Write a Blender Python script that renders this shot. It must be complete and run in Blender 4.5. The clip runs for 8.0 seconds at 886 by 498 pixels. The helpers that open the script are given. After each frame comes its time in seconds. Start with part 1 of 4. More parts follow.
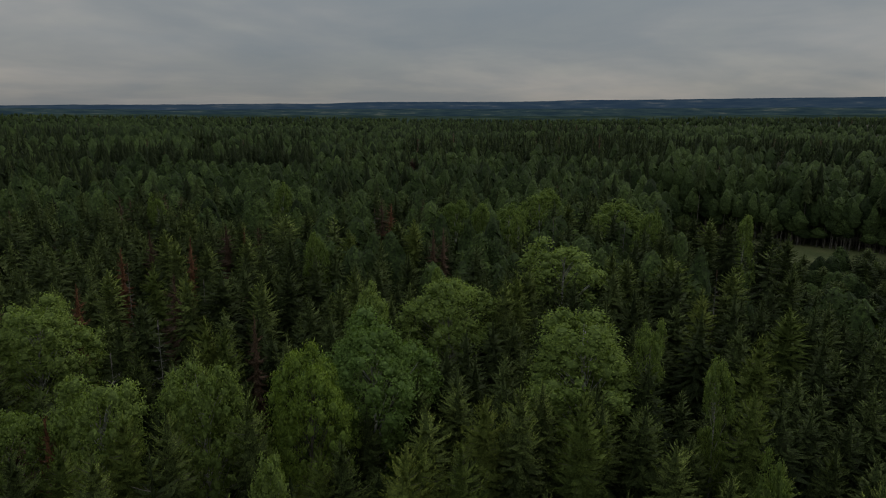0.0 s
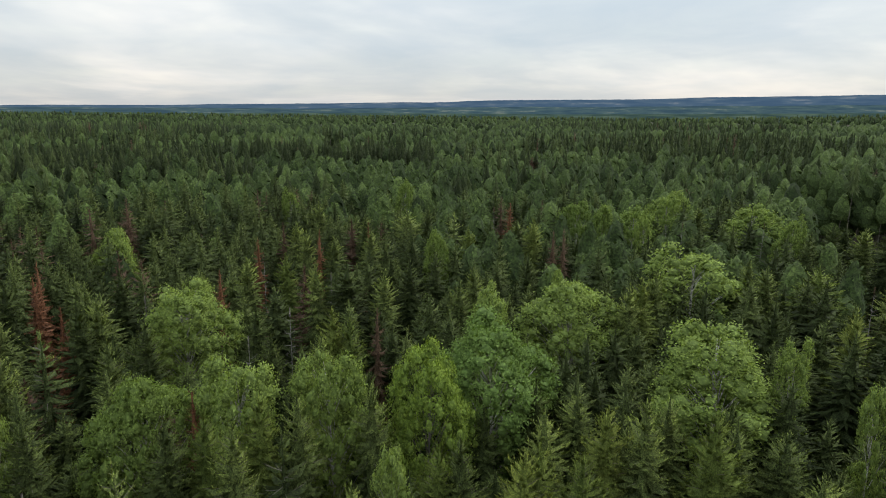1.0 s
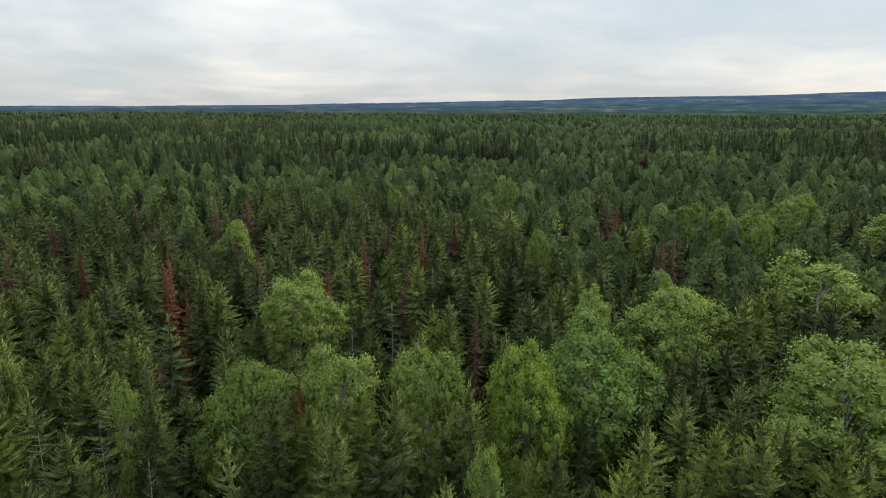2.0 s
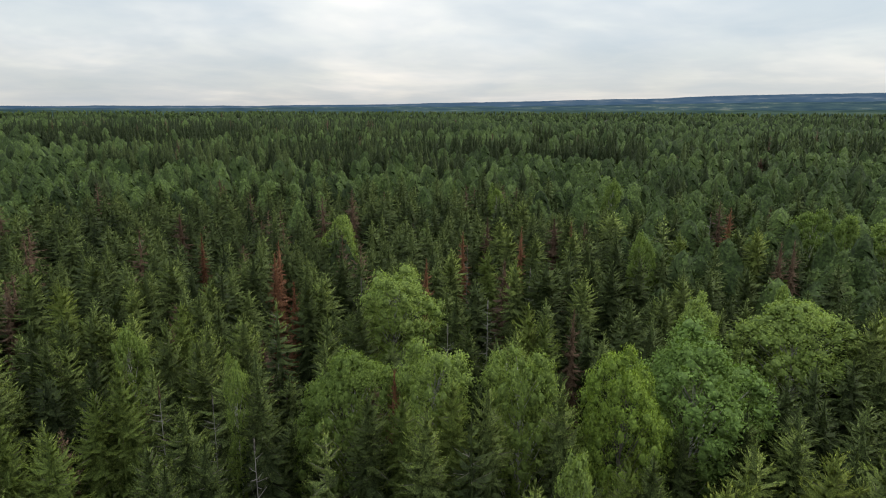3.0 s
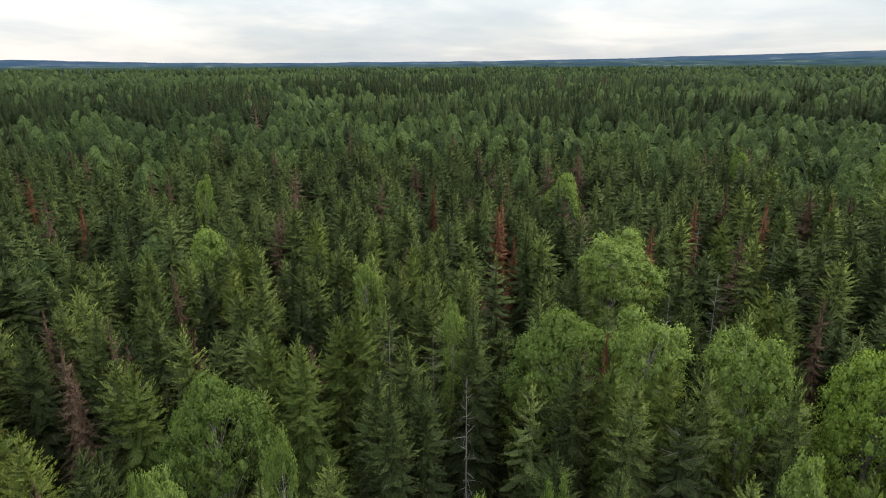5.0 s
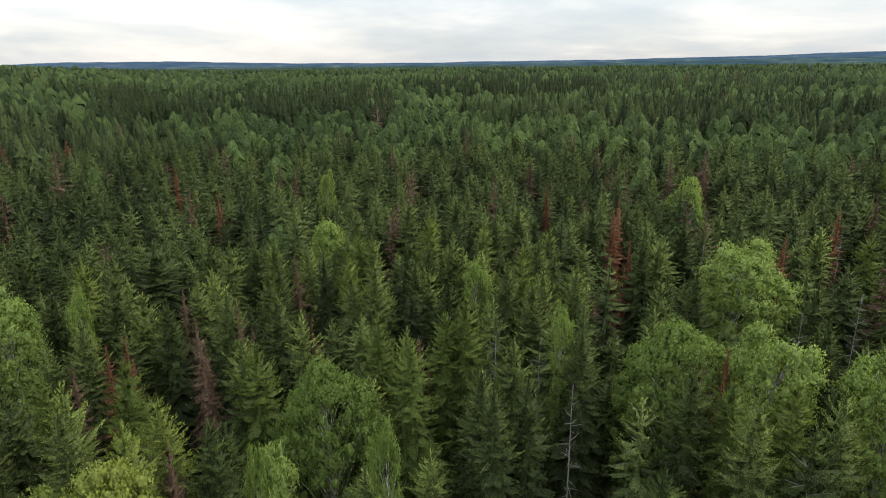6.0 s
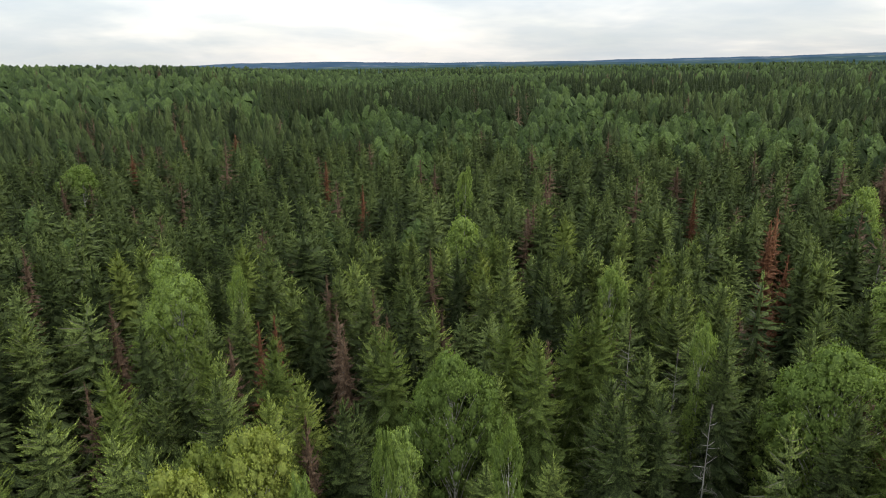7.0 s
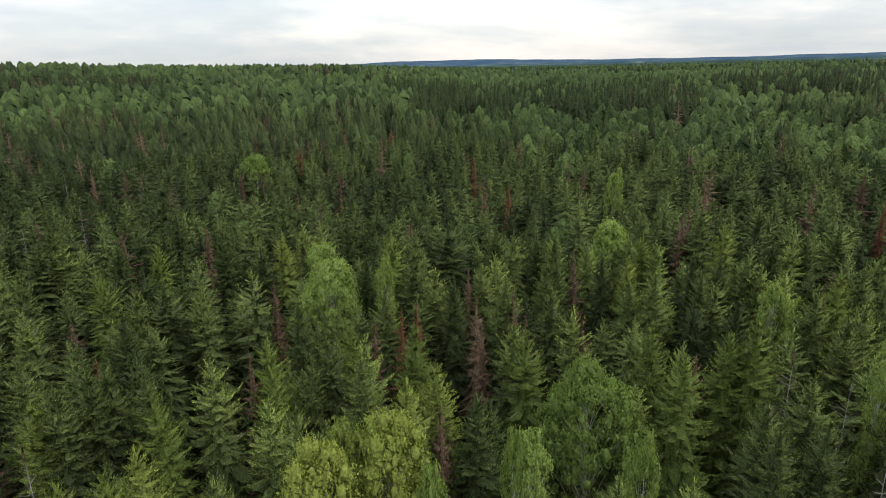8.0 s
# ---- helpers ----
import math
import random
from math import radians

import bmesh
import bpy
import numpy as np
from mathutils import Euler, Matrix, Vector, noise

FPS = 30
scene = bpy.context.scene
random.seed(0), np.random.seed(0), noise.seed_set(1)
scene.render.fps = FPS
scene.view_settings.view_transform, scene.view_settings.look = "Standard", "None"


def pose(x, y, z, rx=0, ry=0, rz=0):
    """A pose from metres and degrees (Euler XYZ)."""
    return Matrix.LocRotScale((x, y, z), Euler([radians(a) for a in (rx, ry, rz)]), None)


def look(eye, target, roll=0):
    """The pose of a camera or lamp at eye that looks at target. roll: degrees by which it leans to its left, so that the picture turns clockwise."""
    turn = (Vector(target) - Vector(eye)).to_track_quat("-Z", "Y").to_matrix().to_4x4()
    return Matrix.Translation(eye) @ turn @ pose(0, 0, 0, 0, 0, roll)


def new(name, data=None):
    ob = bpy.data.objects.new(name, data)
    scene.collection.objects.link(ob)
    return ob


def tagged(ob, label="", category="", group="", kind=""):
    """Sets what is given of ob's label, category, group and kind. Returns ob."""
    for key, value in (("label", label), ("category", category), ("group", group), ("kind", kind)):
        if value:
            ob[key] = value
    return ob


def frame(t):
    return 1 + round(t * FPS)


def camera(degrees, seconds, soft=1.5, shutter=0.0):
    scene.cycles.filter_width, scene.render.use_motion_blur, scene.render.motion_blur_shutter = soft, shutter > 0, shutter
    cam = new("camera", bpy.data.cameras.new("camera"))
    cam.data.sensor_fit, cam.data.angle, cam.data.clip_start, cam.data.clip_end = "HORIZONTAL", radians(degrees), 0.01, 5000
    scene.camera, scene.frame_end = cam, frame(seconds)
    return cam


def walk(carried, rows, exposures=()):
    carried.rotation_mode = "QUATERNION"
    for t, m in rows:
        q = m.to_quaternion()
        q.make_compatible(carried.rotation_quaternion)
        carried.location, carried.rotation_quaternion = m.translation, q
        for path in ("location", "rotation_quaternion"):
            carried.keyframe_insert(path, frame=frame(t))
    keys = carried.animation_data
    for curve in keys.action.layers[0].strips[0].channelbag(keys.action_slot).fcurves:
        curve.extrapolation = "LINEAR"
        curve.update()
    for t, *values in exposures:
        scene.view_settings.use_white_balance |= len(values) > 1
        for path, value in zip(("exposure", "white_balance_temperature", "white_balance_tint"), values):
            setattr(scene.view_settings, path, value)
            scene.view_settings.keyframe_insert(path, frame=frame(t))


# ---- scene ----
cam = camera(71.5, 8.0, soft=1.0)
EYE = 33.0
# seconds, x, y, z from the first eye, yaw, pitch, lean to the right
ROWS = [
    (0.0, 0.000, 0.000, 0.000, -0.00, -12.29, -0.71),
    (0.5, -0.263, 0.136, 0.078, 5.48, -12.53, -0.63),
    (1.0, -0.493, 0.221, 0.052, 10.86, -12.57, -0.64),
    (1.5, -0.551, 0.282, 0.069, 15.84, -12.70, -0.45),
    (3.0, -0.460, 0.348, 0.013, 29.94, -12.91, -0.20),
    (3.5, -0.482, 0.347, 0.038, 34.63, -13.02, -0.13),
    (3.6, -0.483, 0.331, 0.030, 35.38, -13.05, -0.12),
    (3.7, -0.485, 0.316, 0.023, 36.27, -13.10, -0.10),
    (3.8, -0.487, 0.300, 0.016, 37.21, -13.17, -0.09),
    (3.9, -0.489, 0.284, 0.009, 38.15, -13.50, -0.07),
    (4.0, -0.491, 0.268, 0.002, 39.18, -14.13, -0.06),
    (4.1, -0.490, 0.269, 0.004, 40.10, -14.97, -0.02),
    (4.2, -0.489, 0.269, 0.007, 41.04, -15.80, 0.01),
    (4.3, -0.487, 0.270, 0.010, 42.07, -16.34, 0.04),
    (4.4, -0.486, 0.270, 0.013, 43.23, -16.66, 0.09),
    (4.5, -0.485, 0.271, 0.015, 44.61, -16.74, 0.12),
    (6.0, -0.529, 0.270, 0.009, 61.55, -16.82, 0.61),
    (6.5, -0.557, 0.277, -0.003, 67.77, -16.80, 0.87),
    (7.0, -0.552, 0.235, -0.011, 74.43, -16.75, 1.05),
    (7.5, -0.560, 0.212, -0.021, 81.25, -16.70, 1.28),
    (8.0, -0.550, 0.196, 0.017, 88.19, -16.70, 1.40),
]
FADE = [(0.0, -1.75), (0.1, -1.15), (0.2, -0.65), (0.3, -0.36), (0.4, -0.21), (0.5, -0.17), (3.8, -0.11), (4.5, 0.10), (8.0, 0.13)]
walk(cam, [(t, pose(x, y, EYE + z, 90 + pitch, 0, yaw) @ pose(0, 0, 0, 0, 0, -lean)) for t, x, y, z, yaw, pitch, lean in ROWS], FADE)


# ---- sky and light ----
def node(tree, kind, **inputs):
    n = tree.nodes.new(kind)
    for k, v in inputs.items():
        n.inputs[k.replace("_", " ")].default_value = v
    return n


def math_node(tree, op, a, b=None):
    n = tree.nodes.new("ShaderNodeMath")
    n.operation = op
    for i, v in enumerate((a, b)):
        if v is None:
            continue
        if isinstance(v, (int, float)):
            n.inputs[i].default_value = v
        else:
            tree.links.new(v, n.inputs[i])
    return n.outputs[0]


def ramp(tree, fac, stops):
    n = tree.nodes.new("ShaderNodeValToRGB")
    while len(n.color_ramp.elements) < len(stops):
        n.color_ramp.elements.new(0.5)
    for e, (p, c) in zip(n.color_ramp.elements, stops):
        e.position, e.color = p, (*c, 1.0)
    if fac is not None:
        tree.links.new(fac, n.inputs["Fac"])
    return n.outputs["Color"]


def mix_colour(tree, fac, a, b, blend="MIX"):
    n = tree.nodes.new("ShaderNodeMix")
    n.data_type, n.blend_type = "RGBA", blend
    for i, v in ((0, fac), (6, a), (7, b)):
        if isinstance(v, (int, float)):
            n.inputs[i].default_value = v
        elif isinstance(v, tuple):
            n.inputs[i].default_value = (*v, 1.0)
        else:
            tree.links.new(v, n.inputs[i])
    return n.outputs[2]


SUN_UP, SUN_ROUND = radians(48), radians(35)
world = bpy.data.worlds.new("overcast_sky")
scene.world = world
world.use_nodes = True
wt = world.node_tree
wt.nodes.clear()
sky = wt.nodes.new("ShaderNodeTexSky")
sky.sky_type, sky.sun_disc = "NISHITA", False
sky.sun_elevation, sky.sun_rotation = SUN_UP, SUN_ROUND
blue = mix_colour(wt, 1.0, sky.outputs["Color"], (0.1, 0.1, 0.1), "MULTIPLY")
coord = wt.nodes.new("ShaderNodeTexCoord")
split = wt.nodes.new("ShaderNodeSeparateXYZ")
wt.links.new(coord.outputs["Generated"], split.inputs[0])
high = math_node(wt, "MAXIMUM", split.outputs[2], 0.0)
depth = math_node(wt, "ADD", high, 0.16)
join = wt.nodes.new("ShaderNodeCombineXYZ")
wt.links.new(math_node(wt, "DIVIDE", split.outputs[0], depth), join.inputs[0])
wt.links.new(math_node(wt, "DIVIDE", split.outputs[1], depth), join.inputs[1])


def cloud_noise(scale, detail, stretch, w):
    m = wt.nodes.new("ShaderNodeMapping")
    m.inputs["Scale"].default_value = stretch
    m.inputs["Location"].default_value = (w, 0.3 * w, 0)
    wt.links.new(join.outputs[0], m.inputs["Vector"])
    n = node(wt, "ShaderNodeTexNoise", Scale=scale, Detail=detail, Roughness=0.55, Distortion=0.35)
    wt.links.new(m.outputs[0], n.inputs["Vector"])
    return n.outputs["Fac"]


sheet = ramp(wt, cloud_noise(0.42, 5.0, (1.0, 1.0, 1.0), 2.1), [(0.36, (0.63, 0.70, 0.745)), (0.47, (0.71, 0.76, 0.79)), (0.54, (0.84, 0.865, 0.865)), (0.62, (1.00, 0.985, 0.955))])
wisps = ramp(wt, cloud_noise(1.6, 7.0, (1.0, 1.0, 1.0), 7.7), [(0.36, (0.93, 0.95, 0.97)), (0.50, (0.99, 0.99, 0.99)), (0.66, (1.06, 1.05, 1.02))])
cloud = mix_colour(wt, 1.0, sheet, wisps, "MULTIPLY")
low = ramp(wt, high, [(0.0, (1.03, 0.97, 0.935)), (0.035, (1.02, 0.985, 0.955)), (0.10, (0.985, 0.99, 0.995)), (0.5, (1.0, 1.0, 1.0))])
cloud = mix_colour(wt, 1.0, cloud, low, "MULTIPLY")
zenith = math_node(wt, "ADD", 1.04, math_node(wt, "MULTIPLY", math_node(wt, "POWER", high, 1.2), 2.0))
bright = wt.nodes.new("ShaderNodeCombineXYZ")
for i in range(3):
    wt.links.new(zenith, bright.inputs[i])
cloud = mix_colour(wt, 1.0, cloud, bright.outputs[0], "MULTIPLY")
thick = math_node(wt, "MULTIPLY", cloud_noise(0.8, 4.0, (1.0, 1.0, 1.0), 13.0), 0.25)
cover = math_node(wt, "SUBTRACT", 1.0, thick)
both = mix_colour(wt, cover, blue, cloud)
back = wt.nodes.new("ShaderNodeBackground")
back.inputs["Strength"].default_value = 1.0
wt.links.new(both, back.inputs["Color"])
wt.links.new(back.outputs[0], wt.nodes.new("ShaderNodeOutputWorld").inputs["Surface"])

sun = new("sun", bpy.data.lights.new("sun", "SUN"))
sun.data.energy, sun.data.angle, sun.data.color = 1.4, radians(20), (1.0, 0.96, 0.90)
sun_way = Vector((math.sin(SUN_ROUND) * math.cos(SUN_UP), math.cos(SUN_ROUND) * math.cos(SUN_UP), math.sin(SUN_UP)))
sun.matrix_world = look(sun_way * 200, (0, 0, 0))


# ---- materials ----
def plain_material(name):
    m = bpy.data.materials.new(name)
    m.use_nodes = True
    m.node_tree.nodes.clear()
    return m, m.node_tree


def finish(tree, shader):
    tree.links.new(shader, tree.nodes.new("ShaderNodeOutputMaterial").inputs["Surface"])


def leaf_material(name, dark, mid, light, through_light=0.25, rough=0.75, growth_and_light=(1.9, 1.75, 1.3), grain=9.0, speck=1.0):
    """Foliage: differs from tree to tree and from leaf to leaf."""
    m, t = plain_material(name)
    info, geo = t.nodes.new("ShaderNodeObjectInfo"), t.nodes.new("ShaderNodeNewGeometry")
    own = t.nodes.new("ShaderNodeAttribute")
    own.attribute_name = "tint"
    place = t.nodes.new("ShaderNodeTexCoord")
    patch = node(t, "ShaderNodeTexNoise", Scale=0.9, Detail=3.0)
    t.links.new(place.outputs["Object"], patch.inputs["Vector"])
    tree_side = math_node(t, "MULTIPLY", math_node(t, "FRACT", math_node(t, "ADD", info.outputs["Random"], own.outputs["Fac"])), 0.62)
    leaf_side = math_node(t, "MULTIPLY", geo.outputs["Random Per Island"], 0.16)
    patch_side = math_node(t, "MULTIPLY", patch.outputs["Fac"], 0.30)
    tone = math_node(t, "ADD", math_node(t, "ADD", tree_side, leaf_side), patch_side)
    colour = ramp(t, tone, [(0.12, dark), (0.50, mid), (0.92, light)])
    # tone of new shoots, together with light painted onto the crowns
    shoot_light = t.nodes.new("ShaderNodeAttribute")
    shoot_light.attribute_name = "lightened"
    young = mix_colour(t, 1.0, colour, growth_and_light, "MULTIPLY")
    colour = mix_colour(t, shoot_light.outputs["Fac"], colour, young)
    fine = node(t, "ShaderNodeTexNoise", Scale=grain, Detail=2.0, Roughness=0.7)
    t.links.new(place.outputs["Object"], fine.inputs["Vector"])
    colour = mix_colour(t, 1.0, colour, ramp(t, fine.outputs["Fac"], [(0.34, (1 - 0.57 * speck, 1 - 0.57 * speck, 1 - 0.55 * speck)), (0.52, (1.0, 1.0, 1.0)), (0.68, (1 + 0.72 * speck, 1 + 0.67 * speck, 1 + 0.55 * speck))]), "MULTIPLY")
    base = node(t, "ShaderNodeBsdfPrincipled", Roughness=rough)
    base.inputs["Specular IOR Level"].default_value = 0.10
    t.links.new(colour, base.inputs["Base Color"])
    glow = t.nodes.new("ShaderNodeBsdfTranslucent")
    t.links.new(mix_colour(t, 1.0, colour, (1.15, 1.2, 0.6), "MULTIPLY"), glow.inputs["Color"])
    mixer = node(t, "ShaderNodeMixShader", Fac=through_light)
    t.links.new(base.outputs[0], mixer.inputs[1])
    t.links.new(glow.outputs[0], mixer.inputs[2])
    finish(t, mixer.outputs[0])
    return m


def bark_material(name, dark, light, scale=3.0, band=1.0):
    m, t = plain_material(name)
    place = t.nodes.new("ShaderNodeTexCoord")
    size = t.nodes.new("ShaderNodeMapping")
    size.inputs["Scale"].default_value = (1.0, 1.0, band)
    t.links.new(place.outputs["Object"], size.inputs["Vector"])
    grain = node(t, "ShaderNodeTexNoise", Scale=scale, Detail=5.0, Roughness=0.65)
    t.links.new(size.outputs[0], grain.inputs["Vector"])
    base = node(t, "ShaderNodeBsdfPrincipled", Roughness=0.85)
    t.links.new(ramp(t, grain.outputs["Fac"], [(0.38, dark), (0.60, light)]), base.inputs["Base Color"])
    bump = node(t, "ShaderNodeBump", Strength=0.5, Distance=0.02)
    t.links.new(grain.outputs["Fac"], bump.inputs["Height"])
    t.links.new(bump.outputs[0], base.inputs["Normal"])
    finish(t, base.outputs[0])
    return m


def ground_material(name, stops, scale, fine, bump_height=0.2):
    m, t = plain_material(name)
    place = t.nodes.new("ShaderNodeTexCoord")
    wide = node(t, "ShaderNodeTexNoise", Scale=scale, Detail=6.0, Roughness=0.6)
    small = node(t, "ShaderNodeTexNoise", Scale=fine, Detail=4.0, Roughness=0.7)
    for n in (wide, small):
        t.links.new(place.outputs["Object"], n.inputs["Vector"])
    tone = math_node(t, "ADD", math_node(t, "MULTIPLY", wide.outputs["Fac"], 0.6), math_node(t, "MULTIPLY", small.outputs["Fac"], 0.4))
    base = node(t, "ShaderNodeBsdfPrincipled", Roughness=0.9)
    base.inputs["Specular IOR Level"].default_value = 0.2
    t.links.new(ramp(t, tone, stops), base.inputs["Base Color"])
    bump = node(t, "ShaderNodeBump", Strength=0.7, Distance=bump_height)
    t.links.new(small.outputs["Fac"], bump.inputs["Height"])
    t.links.new(bump.outputs[0], base.inputs["Normal"])
    finish(t, base.outputs[0])
    return m


def distance_material(name, stops, haze_glow, scale):
    """A far ridge behind kilometres of haze: dull forest, with the haze painted in as a bluish glow of its own."""
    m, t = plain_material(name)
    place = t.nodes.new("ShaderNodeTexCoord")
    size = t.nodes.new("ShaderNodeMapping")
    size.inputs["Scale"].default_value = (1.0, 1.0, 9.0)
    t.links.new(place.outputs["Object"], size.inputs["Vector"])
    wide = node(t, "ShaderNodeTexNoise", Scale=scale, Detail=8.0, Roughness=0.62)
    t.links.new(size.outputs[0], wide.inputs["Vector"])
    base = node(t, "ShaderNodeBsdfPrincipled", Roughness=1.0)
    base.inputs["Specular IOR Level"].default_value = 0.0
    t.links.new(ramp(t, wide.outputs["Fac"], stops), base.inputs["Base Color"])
    base.inputs["Emission Color"].default_value = (*haze_glow, 1.0)
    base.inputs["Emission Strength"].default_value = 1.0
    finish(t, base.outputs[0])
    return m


NEEDLES = leaf_material("spruce_needles", (0.0105, 0.0168, 0.0072), (0.0285, 0.0412, 0.0162), (0.0690, 0.0940, 0.0345), 0.10, 0.75, (5.4, 4.9, 3.1), 13.0, 1.3)
PALE_NEEDLES = leaf_material("pale_spruce_needles", (0.048, 0.070, 0.018), (0.074, 0.104, 0.026), (0.108, 0.138, 0.036), 0.10, 0.75, (2.5, 2.3, 1.7), 13.0, 1.0)
BIRCH_LEAVES = leaf_material("birch_leaves", (0.0893, 0.1330, 0.0342), (0.1368, 0.1900, 0.0503), (0.1767, 0.2375, 0.0693), 0.35, 0.75, (1.7, 1.65, 1.5), 6.0, 0.6)
# birch leaves again but darker: shade inside far crowns put into the colour
SHADED_BIRCH_LEAVES = leaf_material("shaded_birch_leaves", (0.0125, 0.0208, 0.0080), (0.0276, 0.0446, 0.0156), (0.0670, 0.0985, 0.0325), 0.25, 0.75, (2.2, 2.15, 1.6), 3.0, 0.9)
ASPEN_LEAVES = leaf_material("aspen_leaves", (0.0718, 0.1233, 0.0313), (0.1049, 0.1674, 0.0442), (0.1417, 0.2042, 0.0589), 0.30, 0.65, (1.6, 1.55, 1.45), 6.0, 0.6)
LIME_LEAVES = leaf_material("fresh_green_leaves", (0.092, 0.152, 0.030), (0.140, 0.208, 0.042), (0.196, 0.258, 0.056), 0.30, 0.75, (1.5, 1.45, 1.2), 6.0, 0.6)
YELLOW_LEAVES = leaf_material("yellowing_birch_leaves", (0.125, 0.168, 0.042), (0.200, 0.238, 0.056), (0.270, 0.280, 0.068), 0.30, 0.75, (1.4, 1.35, 1.2), 6.0, 0.5)
BROWN_NEEDLES = leaf_material("dry_brown_needles", (0.060, 0.038, 0.025), (0.104, 0.068, 0.045), (0.150, 0.104, 0.072), 0.1, 0.8, (1.1, 1.1, 1.1))
RED_NEEDLES = leaf_material("rust_red_needles", (0.080, 0.036, 0.019), (0.140, 0.064, 0.034), (0.200, 0.098, 0.054), 0.1, 0.8, (1.1, 1.1, 1.1))
GREY_TWIGS = leaf_material("grey_dead_twigs", (0.080, 0.072, 0.066), (0.135, 0.123, 0.112), (0.20, 0.187, 0.174), 0.0, 0.9, (1.0, 1.0, 1.0))
SPRUCE_BARK = bark_material("spruce_bark", (0.062, 0.053, 0.045), (0.165, 0.145, 0.125))
BIRCH_BARK = bark_material("birch_bark", (0.10, 0.09, 0.08), (0.52, 0.50, 0.46), 2.0, 3.0)
GREY_WOOD = bark_material("weathered_grey_wood", (0.10, 0.094, 0.088), (0.24, 0.225, 0.21), 4.0, 0.3)
FOREST_FLOOR = ground_material("forest_floor", [(0.34, (0.020, 0.022, 0.011)), (0.52, (0.040, 0.046, 0.018)), (0.68, (0.065, 0.060, 0.028))], 0.06, 0.9)
MEADOW_GRASS = ground_material("meadow_grass", [(0.36, (0.060, 0.076, 0.026)), (0.52, (0.098, 0.112, 0.042)), (0.68, (0.145, 0.140, 0.064))], 0.08, 1.4, 0.1)


# ---- the lie of the land ----
def step(v, a, b):
    s = np.clip((v - a) / (b - a), 0.0, 1.0)
    return s * s * (3 - 2 * s)


def bearing(x, y):
    return np.degrees(np.arctan2(-x, y))


def land(x, y):
    """Height of the ground: level round the eye, rising to a low ridge in the west and gently to the north-east."""
    x, y = np.asarray(x, float), np.asarray(y, float)
    r, a = np.hypot(x, y), bearing(x, y)
    west = (15.0 * step(a, 78, 100) + 7.0 * step(a, 98, 126)) * step(r, 130, 620)
    east = 20.0 * step(-a, 2, 34) * step(r, 350, 1700)
    roll = 1.6 * np.sin(x * 0.011 + 0.8) * np.sin(y * 0.009 - 0.4) * step(r, 120, 300)
    return west + east + roll


def clearing(x, y):
    """True on the open meadow."""
    r, a = np.hypot(x, y), bearing(x, y)
    return (a < -17.5 - 1.5 * np.sin(r * 0.07)) & (a > -52) & (r > 58 + 92 * step(a, -25, -17) + 5 * np.sin(a * 1.6)) & (r < 188 + 7 * np.sin(a * 0.9))


def sheet_mesh(name, grid, material):
    """A mesh from a rows x columns grid of places."""
    nr, nc = grid.shape[:2]
    at = np.arange(nr * nc).reshape(nr, nc)
    quads = np.stack([at[:-1, :-1], at[:-1, 1:], at[1:, 1:], at[1:, :-1]], -1).reshape(-1, 4)
    me = bpy.data.meshes.new(name)
    me.from_pydata(grid.reshape(-1, 3).tolist(), [], quads.tolist())
    me.materials.append(material)
    me.shade_smooth()
    return me


radii = np.concatenate([[0.0], np.geomspace(6, 4900, 110)])
turns = np.radians(np.arange(0, 361, 2.0))
gr, ga = np.meshgrid(radii, turns, indexing="ij")
gx, gy = -gr * np.sin(ga), gr * np.cos(ga)
ground = new("ground", sheet_mesh("ground", np.stack([gx, gy, land(gx, gy)], -1), FOREST_FLOOR))
tagged(ground, "dark mossy forest floor reaching to the horizon", "ground", kind="structure")

mr, ma = np.meshgrid(np.linspace(52, 196, 40), np.radians(np.linspace(-54, -15, 40)), indexing="ij")
mr = mr + np.linspace(-1, 1, 40)[:, None] * 4 * np.sin(ma * 23)
mx, my = -mr * np.sin(ma), mr * np.cos(ma)
meadow = new("meadow", sheet_mesh("meadow", np.stack([mx, my, land(mx, my) + 0.12], -1), MEADOW_GRASS))
tagged(meadow, "pale green grass meadow in a forest clearing", "meadow", kind="structure")


def ridge(name, label, distance, knots, rough, base_angle, material, seed):
    """A far line of hills whose skyline stands at the given angles over the eye's level, bearing by bearing."""
    rng = np.random.default_rng(seed)
    az = np.arange(-75.0, 165.0, 0.12)
    el = np.interp(az, knots[0], knots[1])
    for w, h in ((9.0, 0.6), (3.1, 0.35), (0.9, 0.16), (0.3, 0.10)):
        n = rng.normal(size=int(240 / w) + 3)
        el = el + rough * h * np.interp(az, -75 + w * np.arange(len(n)), n)
    rows = []
    for k, back in ((0.0, 0.0), (0.45, 0.03), (0.8, 0.06), (1.0, 0.10), (0.9, 0.13)):
        d = distance * (1 + back)
        e = base_angle + (el - base_angle) * k
        rows.append(np.stack([-d * np.sin(np.radians(az)), d * np.cos(np.radians(az)), EYE + d * np.tan(np.radians(e))], -1))
    return tagged(new(name, sheet_mesh(name, np.stack(rows), material)), label, "hills", kind="structure")


